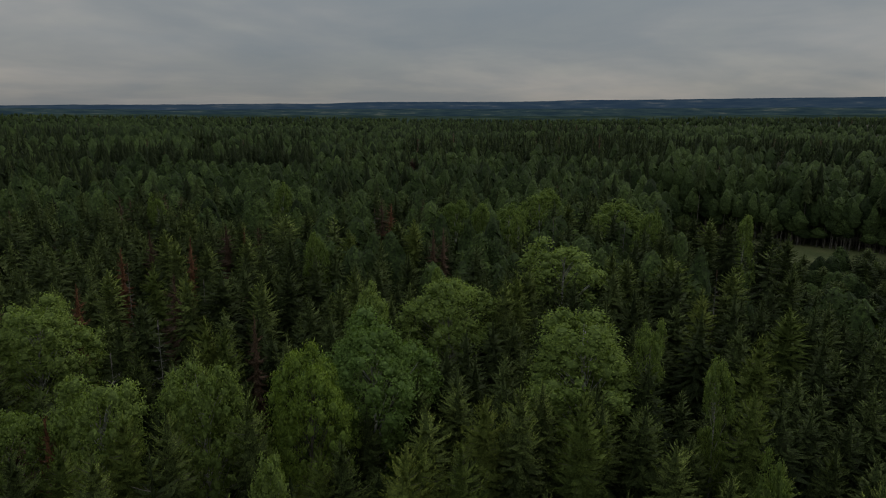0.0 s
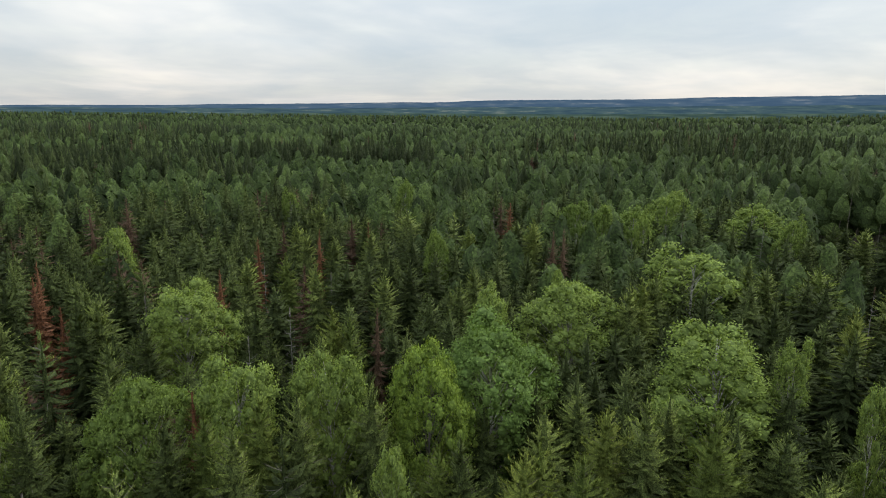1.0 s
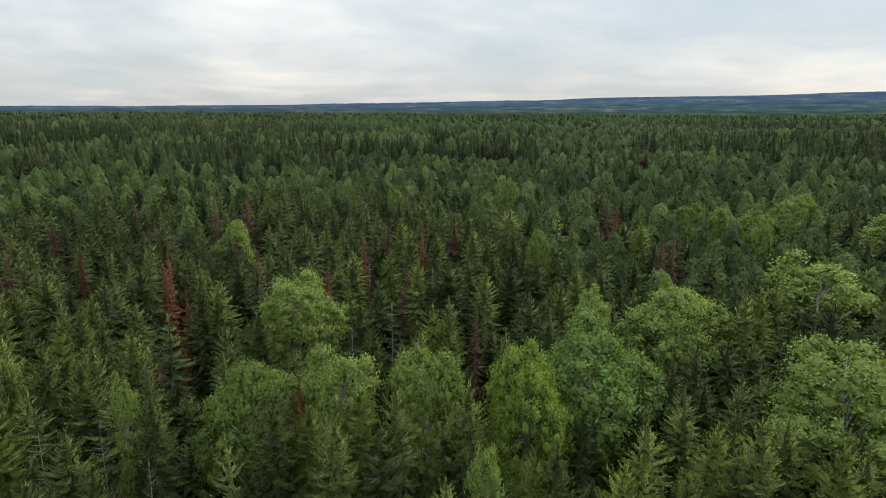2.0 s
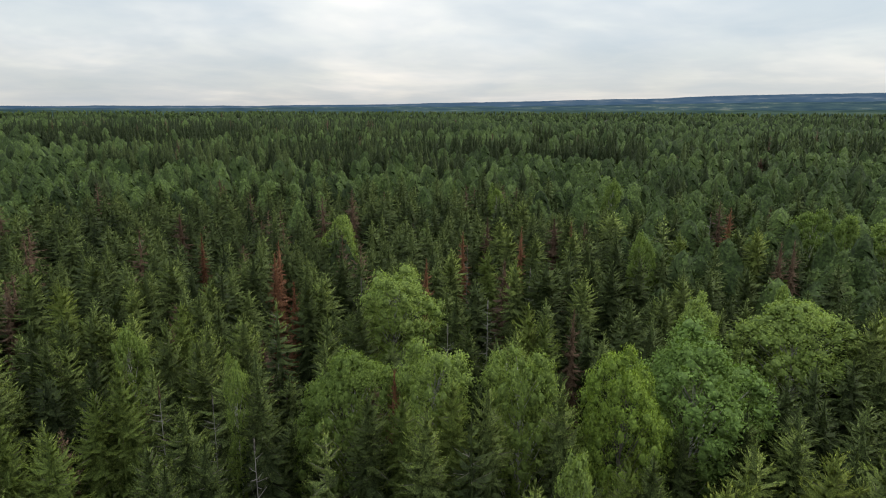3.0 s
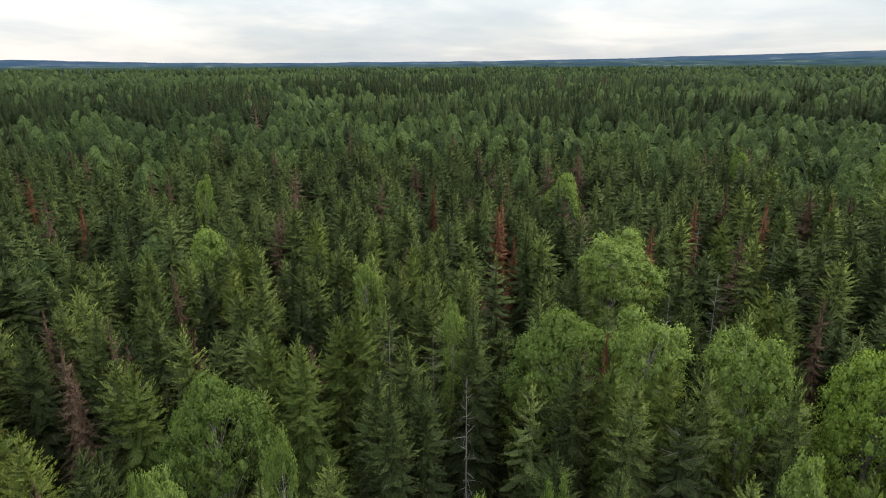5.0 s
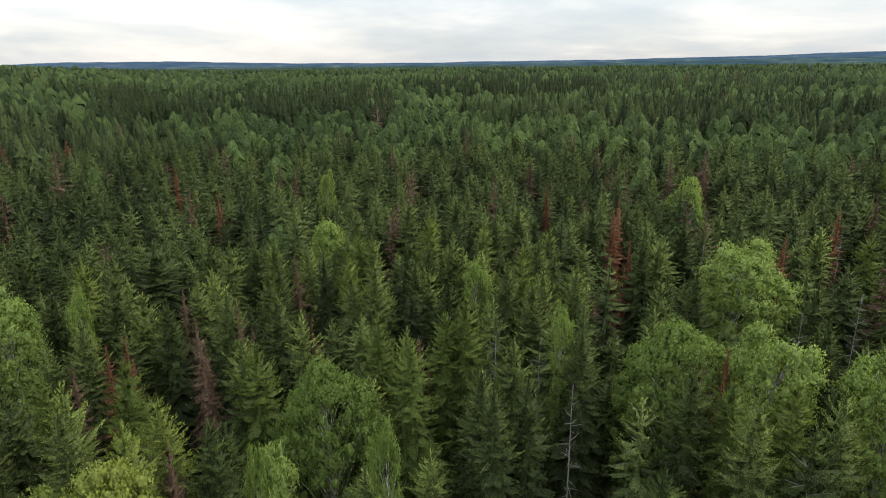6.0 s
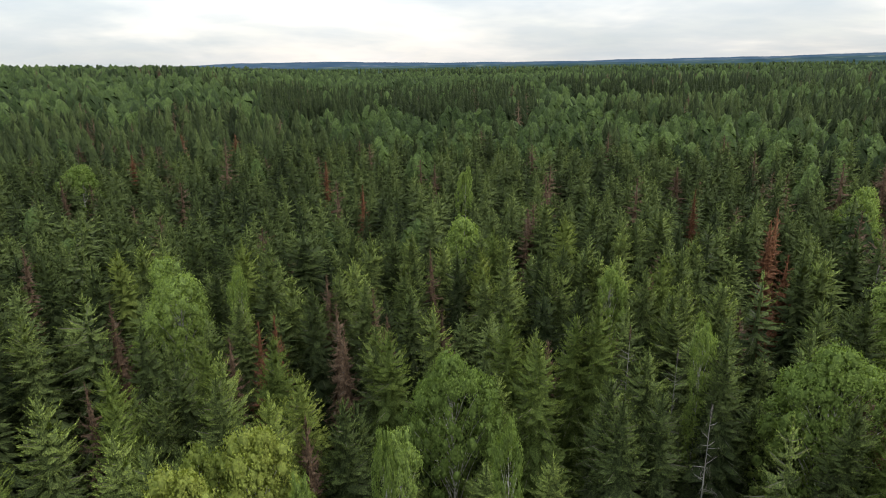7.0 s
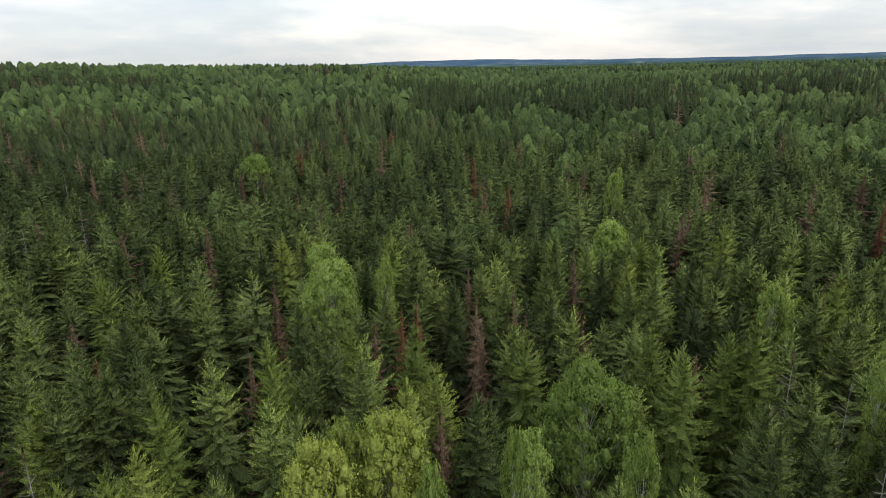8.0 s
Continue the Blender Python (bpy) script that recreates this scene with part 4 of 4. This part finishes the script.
plant("spruce_far", -14.4, 49.0, 20.8, 3.0)
plant("spruce_far", -44.8, -26.4, 21.2, 3.5)
plant("spruce_far", -48.0, -20.4, 21.2, 3.0)
plant("spruce_far", -44.2, -27.9, 21.2, 4.8)
plant("sparse", -50.5, -14.3, 21.4, 3.0)
plant("spruce_far", -52.0, -11.8, 21.1, 4.3)
plant("spruce_far", -43.5, 31.0, 20.9, 4.1)
plant("spruce_far", -48.5, 22.9, 21.3, 3.3)
plant("spruce_far", -53.5, -3.8, 20.7, 4.7)
plant("brown", -50.6, -17.9, 20.6, 2.3)
plant("spruce_far", -26.5, 46.9, 20.7, 3.6)
plant("pale_far", -23.4, 48.3, 20.9, 3.1)
plant("brown", -49.6, 21.7, 20.6, 2.8)
plant("spruce_far", -40.2, 36.6, 20.5, 3.2)
plant("spruce_far", -3.1, 54.0, 20.5, 3.0)
plant("spruce_far", -47.9, 27.3, 21.0, 3.0)
plant("red", -39.9, 38.8, 20.4, 2.5)
plant("dead", 23.1, 50.2, 20.4, 1.9)
plant("spruce_far", -52.2, -20.8, 21.1, 3.0)
plant("spruce_far", 16.6, 53.8, 20.7, 3.7)
plant("spruce_far", -13.9, 55.1, 21.4, 3.0)
plant("dead", -26.6, 50.3, 20.4, 1.9)
plant("spruce_far", 24.8, 51.0, 20.5, 3.8)
plant("birch_far", 12.4, 56.0, 21.6, 9.5)
plant("pale_far", 20.5, 53.6, 20.9, 5.4)
plant("spruce_far", -48.0, -32.3, 20.7, 3.0)
plant("spruce_far", 16.0, 56.3, 20.6, 3.0)
plant("birch_far", -12.5, 57.6, 21.6, 3.3)
plant("spruce_far", 29.6, 50.5, 20.8, 3.0)
plant("spruce_far", -50.6, -30.5, 21.2, 3.0)
plant("red", -43.1, 42.6, 20.4, 1.9)
plant("spruce_far", -54.6, -26.3, 20.7, 3.1)
plant("spruce_far", -22.4, 56.7, 20.8, 3.5)
plant("spruce_far", -25.0, 56.1, 21.4, 3.0)
plant("sparse", -54.8, -28.5, 21.0, 3.7)
plant("spruce_far", -19.1, 58.6, 21.2, 3.6)
plant("red", -30.2, 56.3, 20.4, 1.9)
plant("snag", -53.9, -34.9, 20.0, 1.9)
plant("pale_far", -10.0, 64.2, 21.0, 3.0)
plant("brown", -1.0, 66.1, 20.6, 2.3)
plant("red", -52.3, 41.1, 20.4, 1.9)
plant("red", -25.8, 61.3, 20.4, 1.9)
plant("red", -66.6, 9.6, 20.4, 1.9)
plant("brown", 0.1, 67.3, 20.6, 2.1)
plant("birch_far", -65.5, 21.3, 21.6, 2.8)
plant("birch_far", -43.8, 53.6, 21.6, 5.1)
plant("spruce_far", -29.0, 62.8, 20.9, 3.5)
plant("brown", -30.7, 63.2, 20.6, 2.2)
plant("red", -22.0, 66.7, 20.4, 2.0)
plant("snag", -61.6, -33.9, 20.0, 1.9)
plant("sparse", 33.6, 61.6, 20.7, 4.2)
plant("spruce_far", -22.4, 67.0, 21.3, 3.2)
plant("pale_far", -3.4, 70.7, 21.0, 3.4)
plant("spruce_far", -8.3, 70.3, 20.6, 3.4)
plant("spruce_far", 24.3, 66.8, 21.1, 3.0)
plant("brown", -24.4, 67.7, 20.6, 3.3)
plant("spruce_far", 35.8, 62.7, 21.2, 3.0)
plant("spruce_far", -5.5, 72.5, 20.5, 5.3)
plant("sparse", -12.9, 72.0, 21.2, 4.3)
plant("birch_far", 9.6, 74.5, 21.6, 3.1)
plant("spruce_far", -19.3, 74.1, 20.7, 5.6)
plant("spruce_far", -17.1, 76.2, 21.0, 3.6)
plant("dead", 14.0, 77.1, 20.4, 2.2)
plant("brown", -76.4, 20.5, 20.6, 2.3)
plant("brown", -64.1, 47.7, 20.6, 3.3)
plant("birch_far", 25.4, 75.9, 21.6, 3.4)
plant("spruce_far", 34.4, 72.6, 21.4, 3.6)
plant("spruce_far", 29.6, 74.9, 21.2, 3.6)
plant("birch_far", 7.8, 80.3, 21.6, 7.8)
plant("birch_far", 1.9, 81.4, 21.6, 6.4)
plant("dead", 23.6, 78.6, 20.4, 2.5)
plant("dead", -9.3, 82.4, 20.4, 2.3)
plant("birch_far", 5.2, 83.0, 21.6, 4.7)
plant("spruce_far", -32.1, 77.1, 21.0, 4.0)
plant("spruce_far", 33.5, 76.4, 20.7, 3.9)
plant("brown", -80.9, -23.5, 20.6, 1.9)
plant("birch_far", 37.9, 75.8, 21.6, 3.3)
plant("red", -86.2, 7.5, 20.4, 2.2)
plant("spruce_far", 32.8, 79.5, 20.5, 3.7)
plant("spruce_far", 41.1, 76.5, 20.7, 3.7)
plant("red", -7.5, 88.2, 20.4, 2.6)
plant("spruce_far", 17.9, 87.7, 20.7, 5.0)
plant("birch_far", 23.3, 86.8, 21.6, 8.8)
plant("birch_far", 14.5, 91.2, 21.6, 6.9)
plant("birch_far", -89.8, -24.0, 21.6, 6.7)
plant("birch_far", -39.3, 84.6, 21.6, 3.2)
plant("dead", -81.8, -46.3, 20.4, 2.4)
plant("brown", -84.7, -44.3, 20.6, 2.3)
plant("birch_far", -26.0, 100.7, 21.6, 3.7)
plant("birch_far", 18.1, 102.5, 21.6, 6.4)
plant("red", -104.8, -20.3, 20.4, 3.7)
plant("brown", -123.1, -31.9, 20.6, 3.6)
plant("red", -128.9, -6.0, 20.4, 4.6)
plant("red", -134.2, -16.5, 20.4, 4.3)
plant("dead", -122.6, -61.5, 20.4, 2.0)
plant("brown", -1.9, 165.6, 20.6, 5.7)
plant("brown", -9.4, 178.8, 20.6, 8.0)
plant("brown", -224.4, -45.5, 20.6, 4.4)
plant("brown", -241.3, -53.1, 20.6, 5.5)
plant("snag", -362.1, -154.8, 20.0, 3.7)

# ---- young and half-hidden trees between them ----
fill_rng = np.random.default_rng(9)


class Spacing:
    """Keeps trees apart on a grid of cells."""

    def __init__(self, cell):
        self.cell, self.seen = cell, {}

    def add(self, x, y, room):
        self.seen.setdefault((int(x // self.cell), int(y // self.cell)), []).append((x, y, room))

    def free(self, x, y, room):
        cx, cy = int(x // self.cell), int(y // self.cell)
        for i in range(cx - 1, cx + 2):
            for j in range(cy - 1, cy + 2):
                for a, b, r in self.seen.get((i, j), ()):
                    if (a - x) ** 2 + (b - y) ** 2 < (0.5 * (room + r)) ** 2:
                        return False
        return True


space = Spacing(8.0)
for tx, ty, tr in planted:
    space.add(tx, ty, max(1.6, tr * 1.15))
# gaps placed to fit the camera's view, left dark without young trees
for tx, ty in ((-26.9, -9.9), (-31.7, -10.6), (-20.1, 18.7), (15.3, 36.9), (-4.1, 63.0), (16.5, 54.5), (-23.1, 13.2), (-29.2, -21.4)):
    space.add(tx, ty, 4.6)


def scatter(count, near, far, first, last, room):
    """Random free places in a sector, evenly spread over its area."""
    got = []
    for _ in range(count):
        r = math.sqrt(fill_rng.uniform(near * near, far * far))
        a = radians(fill_rng.uniform(first, last))
        x, y = -r * math.sin(a), r * math.cos(a)
        if space.free(x, y, room) and not clearing(x, y):
            space.add(x, y, room)
            got.append((x, y))
    return got


for x, y in scatter(3000, 15.0, 30.0, -46, 134, 2.0):
    r = math.hypot(x, y)
    drop = fill_rng.uniform(12.8, 14.8) if r > 26 else fill_rng.uniform(13.6, 16.0) if r > 20 else fill_rng.uniform(16.0, 20.0)
    plant("spruce_far", x, y, EYE - drop, fill_rng.uniform(2.5, 3.6))

# ---- the forest beyond, too many trees to count ----
SPRUCE_MID = [fir(s, fine=False, gap=0.40, around=9, tufts=1, tuft=0.40, slim=0.6, hang=0.0, droop=d, radius=r, bare=0.66, wood=0, core=0.66, heart_gap=1.2, heart_teeth=5, lit_share=0.28, sides=3, joints=3, blunt=bl) for s, d, r, bl in ((101, 0.2, 2.5, 2.5), (102, 0.26, 2.7, 2.9), (103, 0.30, 2.9, 3.2), (104, 0.22, 2.3, 2.2))]
SPRUCE_SMALL, SPRUCE_TUFT = ([skirts(s, bare=bare, gap=gap, teeth=n, radius=r, blunt=bl, droop=0.30, ragged=0.24, lit_share=0.08, dent=0.62, lining=False) for s, r, bl in ((105, 2.5, 2.5), (106, 2.7, 2.9), (107, 2.9, 3.2), (108, 2.3, 2.2))]
                             for bare, gap, n in ((0.68, 0.62, 8), (0.70, 1.2, 5)))
BIRCH_MID, BIRCH_SMALL, BIRCH_TUFT = ([dome(s, rings=n, sides=k, flakes=m, size=size, sharp=p * blunt) for s, p in ((121, 0.62), (122, 0.85), (123, 0.55), (124, 0.70), (125, 0.78))]
                                      for n, k, m, size, blunt in ((10, 12, 420, 0.30, 1.1), (8, 9, 110, 0.42, 1.05), (6, 7, 0, 0.80, 0.95)))
DRY_MID = [fir(s, fine=False, radius=1.9, bare=0.62, gap=0.6, around=7, tufts=1, tuft=0.5, slim=0.4, hang=0.0, droop=0.4, ragged=0.35, wood=0, sides=3, joints=3, core=0.4, heart_gap=1.0, heart_teeth=6, blunt=3.6) for s in (141, 142)]


def cone_tree(seed):
    """A far spruce: three ragged skirts."""
    rng = np.random.default_rng(seed)
    out = []
    for z0, z1, r in ((8, 14.5, 1.9), (12, 18, 1.4), (15.5, 20, 0.85)):
        a = np.sort(rng.uniform(0, 6.283, 6))
        rim = np.stack([r * np.cos(a), r * np.sin(a), z0 + rng.uniform(-0.7, 0.7, 6)], 1)
        nxt = np.roll(rim, -1, 0)
        out.append(np.stack([rim, nxt, np.tile([0, 0, z1], (6, 1))], 1))
    tris = np.concatenate(out)
    mid = tris.mean(1)
    return tris, unit(mid * np.array([1, 1, 0]) + np.array([0, 0, 0.3])), np.zeros((0, 3, 3)), np.zeros(len(tris))


CONES, DOMES = [cone_tree(s) for s in range(4)], [dome(s, rings=4, sides=5, flakes=0, sharp=0.60) for s in range(4)]
crowd = {}


def patch_noise(x, y, size, seed):
    """Smooth patches between 0 and 1, to part stands of one kind from another."""
    a = np.sin(x / size + seed) + np.sin(y / size * 1.3 + 2.1 * seed) + np.sin((x + y) / size * 0.7 + 3.7 * seed) + np.sin((x - 1.7 * y) / size * 0.45 + seed)
    return np.clip(0.5 + 0.22 * a, 0, 1)


def stand(key, shapes, xs, ys, tops, wides, across):
    """Add many trees of a kind to the forest called key."""
    xs, ys, tops, wides = (np.asarray(v, float) for v in (xs, ys, tops, wides))
    if not len(xs):
        return
    pick = fill_rng.integers(0, len(shapes), len(xs))
    spin = fill_rng.uniform(0, 6.283, len(xs))
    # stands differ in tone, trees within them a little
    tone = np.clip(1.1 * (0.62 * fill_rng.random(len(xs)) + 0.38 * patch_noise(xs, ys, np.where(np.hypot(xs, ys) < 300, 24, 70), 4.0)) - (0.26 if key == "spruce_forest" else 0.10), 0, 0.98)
    # dark stands painted darker still, for the shade on their fronts
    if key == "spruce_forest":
        tone = np.where(dark_spruce(xs, ys), 0.25 * tone, tone)
    zs = land(xs, ys) - 0.1
    for k, (c, facing, w, lightened) in enumerate(shapes):
        at = np.nonzero(pick == k)[0]
        for tris, what in ((c, "crown"), (w, "trunk")):
            if not len(tris) or not len(at):
                continue
            ca, sa = np.cos(spin[at])[:, None, None], np.sin(spin[at])[:, None, None]
            s, h = (wides[at] / across)[:, None, None], ((tops[at] - zs[at]) / 20.0)[:, None, None]
            tx, ty, tz = tris[None, ..., 0], tris[None, ..., 1], tris[None, ..., 2]
            world_tris = np.stack([xs[at][:, None, None] + s * (tx * ca - ty * sa), ys[at][:, None, None] + s * (tx * sa + ty * ca), zs[at][:, None, None] + h * tz], -1)
            turned = None
            if what == "crown":
                ca, sa = ca[..., 0], sa[..., 0]
                nx, ny, nz = facing[None, :, 0], facing[None, :, 1], facing[None, :, 2]
                turned = np.stack([nx * ca - ny * sa, nx * sa + ny * ca, nz + 0 * ca], -1).reshape(-1, 3).astype(np.float32)
            crowd.setdefault((key, what), []).append((world_tris.reshape(-1, 3, 3).astype(np.float32), np.repeat(tone[at], len(tris)), turned, np.tile(lightened, len(at)) if what == "crown" else None))


def dark_spruce(x, y):
    """True in the tall dark stands of spruce, which show as bands with sharp fronts."""
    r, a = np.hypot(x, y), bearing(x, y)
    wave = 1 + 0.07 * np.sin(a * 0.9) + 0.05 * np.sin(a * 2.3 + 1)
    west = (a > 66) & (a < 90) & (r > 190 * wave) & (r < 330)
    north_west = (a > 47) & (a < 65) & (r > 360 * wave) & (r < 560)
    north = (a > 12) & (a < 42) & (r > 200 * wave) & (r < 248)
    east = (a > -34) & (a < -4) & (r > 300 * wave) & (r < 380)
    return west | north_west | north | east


def birch_share(x, y):
    """How much of the forest is birch and aspen: little near by, most of it beyond the spruces, with stands of spruce in between."""
    r, a = np.hypot(x, y), bearing(x, y)
    edge = 62 + 46 * step(a, 8, 27) + 100 * step(a, 79, 93)
    edge = edge * (1 + 0.10 * np.sin(a * 0.55) + 0.06 * np.sin(a * 1.7 + 1))
    inside = (0.035 + 0.10 * step(-a, -14, 6)) * step(r, 44, 58)
    stands = patch_noise(x, y, np.where(r < 420, 30, 85), 7.0)
    outside = np.where(r < 1.35 * edge, 0.88, 0.94 - 0.84 * step(stands, 0.78, 0.82))
    outside = np.where(a < 10, np.minimum(outside, 0.72), outside)
    share = inside + (outside - inside) * step(r / edge, 0.90, 1.12)
    return np.where(dark_spruce(x, y), 0.12, share)


def forest(xs, ys, conifers, broadleaves, drop, width, thin=0.0):
    """thin: the share of broadleaf places left free for the wider crowns of the others."""
    xs, ys = np.asarray(xs), np.asarray(ys)
    birch = fill_rng.random(len(xs)) < birch_share(xs, ys)
    kept = ~birch | (fill_rng.random(len(xs)) > thin)
    xs, ys, birch = xs[kept], ys[kept], birch[kept]
    r, a = np.hypot(xs, ys), bearing(xs, ys)
    dry = ~birch & (fill_rng.random(len(xs)) < np.where((a > 96) & (r > 70), 0.10, np.where((a > 8) & (r < 130), 0.045, 0.02)))
    # stands of different age, with sharp edges
    kind = patch_noise(xs, ys, np.where(r < 420, 30, 85), 7.0)
    age = (2.6 * step(kind, 0.77, 0.80) - 3.0 * step(-kind, -0.30, -0.27)) * step(r, 125, 190) * (a < 100)
    age = np.where(dark_spruce(xs, ys), 2.8, age)
    top = age + EYE - drop[0] - (drop[1] - drop[0]) * fill_rng.random(len(xs)) ** 0.8 + land(xs, ys)
    wide = fill_rng.uniform(*width, len(xs))
    s = ~birch & ~dry
    stand("spruce_forest", conifers, xs[s], ys[s], top[s], wide[s] * 0.75, 3.9)
    stand("birch_forest", broadleaves, xs[birch], ys[birch], top[birch] - 0.3, wide[birch] * np.interp(r[birch], [100, 180, 300], [1.18, 1.32, 1.50]), 4.8)
    near = dry & (r < 48)
    dry = dry & ~near
    stand("dry_spruce_trees", DRY[:2], xs[near], ys[near], top[near], wide[near] * 0.75, 3.0)
    stand("dry_spruce_trees", DRY_MID, xs[dry], ys[dry], top[dry], wide[dry] * 0.75, 3.0)


def spots(near, far, first, last, across, deep, keep=1.0):
    """Loosely gridded places over a sector: across and deep are the spacing round and away from the eye."""
    out = []
    r = near
    while r < far:
        w, d = across(r), deep(r)
        n = int(radians(last - first) * r / w)
        a = np.radians(first + (last - first) * (np.arange(n) + fill_rng.uniform(-0.45, 0.45, n) + 0.5) / n)
        rr = r + d * fill_rng.uniform(0, 1, n)
        out.append(np.stack([-rr * np.sin(a), rr * np.cos(a)], 1))
        r += d
    p = np.concatenate(out)
    # narrow rides between the stands
    ride = (np.abs(patch_noise(p[:, 0], p[:, 1], 55, 9.0) - 0.55) < 0.022) & (np.hypot(p[:, 0], p[:, 1]) > 130)
    return p[~clearing(p[:, 0], p[:, 1]) & ~ride]


p = np.array(scatter(4200, 30.0, 46.0, -46, 134, 2.0))
forest(p[:, 0], p[:, 1], SPRUCE_NEXT, BIRCH_MID, (12.5, 16.0), (3.0, 4.3))
p = np.array(scatter(5200, 46.0, 58.0, -46, 134, 1.95))
forest(p[:, 0], p[:, 1], SPRUCE_NEXT, BIRCH_MID, (12.0, 16.0), (2.9, 4.2))
p = np.array(scatter(7000, 58.0, 72.0, -46, 134, 1.95))
forest(p[:, 0], p[:, 1], SPRUCE_MID, BIRCH_MID, (11.8, 15.6), (2.9, 4.2))
p = spots(72, 115, -46, 134, lambda r: 2.8, lambda r: 3.0)
p = np.array([q for q in p if space.free(q[0], q[1], 1.6)])
forest(p[:, 0], p[:, 1], SPRUCE_MID, BIRCH_MID, (11.4, 15.4), (3.1, 4.5), 0.30)
p = spots(115, 220, -46, 134, lambda r: 3.1, lambda r: 4.0)
forest(p[:, 0], p[:, 1], SPRUCE_SMALL, BIRCH_SMALL, (11.0, 15.6), (3.1, 4.5), 0.32)
p = spots(220, 420, -46, 134, lambda r: 4.2, lambda r: 6.6)
forest(p[:, 0], p[:, 1], SPRUCE_TUFT, BIRCH_TUFT, (10.8, 15.5), (3.4, 5.0), 0.36)
p = spots(420, 2450, -46, 134, lambda r: max(5.0, 0.0105 * r), lambda r: 0.035 * r)
forest(p[:, 0], p[:, 1], CONES, DOMES, (10.2, 14.5), (4.6, 7.6))
# young trees on the meadow
p = np.array([(-r * math.sin(a), r * math.cos(a)) for r, a in ((math.sqrt(fill_rng.uniform(56 ** 2, 132 ** 2)), radians(fill_rng.uniform(-50, -17))) for _ in range(700))])
p = p[clearing(p[:, 0], p[:, 1])]
young = fill_rng.random(len(p)) < 0.3
tall = land(p[:, 0], p[:, 1]) + fill_rng.uniform(5.5, 11.0, len(p))
stand("spruce_forest", SPRUCE_MID, p[~young, 0], p[~young, 1], tall[~young], fill_rng.uniform(2.2, 3.4, int((~young).sum())), 3.2)
stand("birch_forest", BIRCH_MID, p[young, 0], p[young, 1], tall[young], fill_rng.uniform(2.6, 4.0, int(young.sum())), 4.8)
# bushes and low trees along the edge of the wood
edge = np.array([(fill_rng.uniform(184, 202), radians(fill_rng.uniform(-50, -14))) for _ in range(760)])
ex, ey = -edge[:, 0] * np.sin(edge[:, 1]), edge[:, 0] * np.cos(edge[:, 1])
stand("birch_forest", BIRCH_SMALL, ex, ey, land(ex, ey) + fill_rng.uniform(4.0, 15.0, len(ex)), fill_rng.uniform(3.0, 5.0, len(ex)), 4.8)
# behind the eye
p = spots(14, 62, 134, 314, lambda r: 3.4, lambda r: 3.4)
forest(p[:, 0], p[:, 1], SPRUCE_SMALL, BIRCH_SMALL, (12.0, 15.5), (3.0, 4.2))
p = spots(62, 170, 134, 314, lambda r: 4.2, lambda r: 4.5)
forest(p[:, 0], p[:, 1], SPRUCE_TUFT, BIRCH_TUFT, (12.0, 15.5), (3.4, 4.6))
# low young trees right below the eye
p = spots(3, 15, -180, 180, lambda r: 3.0, lambda r: 3.0)
forest(p[:, 0], p[:, 1], SPRUCE_MID, BIRCH_MID, (20.0, 24.0), (2.2, 3.2))

STUFF = {"spruce_forest": (NEEDLES, "dense dark green spruce forest stretching away"), "birch_forest": (SHADED_BIRCH_LEAVES, "light green birch woods in belts among spruces"),
         "dry_spruce_trees": (BROWN_NEEDLES, "scattered dead brown spruces in the forest")}
for key, (leaf, label) in STUFF.items():
    trees = new(key)
    tagged(trees, label, "forest", kind="stuff")
    for what, material in (("crown", leaf), ("trunk", SPRUCE_BARK)):
        got = crowd.get((key, what))
        if got:
            ob = part(what, tri_mesh(key + "_" + what, np.concatenate([g[0] for g in got]), material, np.concatenate([g[1] for g in got]), *((np.concatenate([g[2] for g in got]), np.concatenate([g[3] for g in got])) if what == "crown" else ())), trees)
            tagged(ob, kind="stuff")
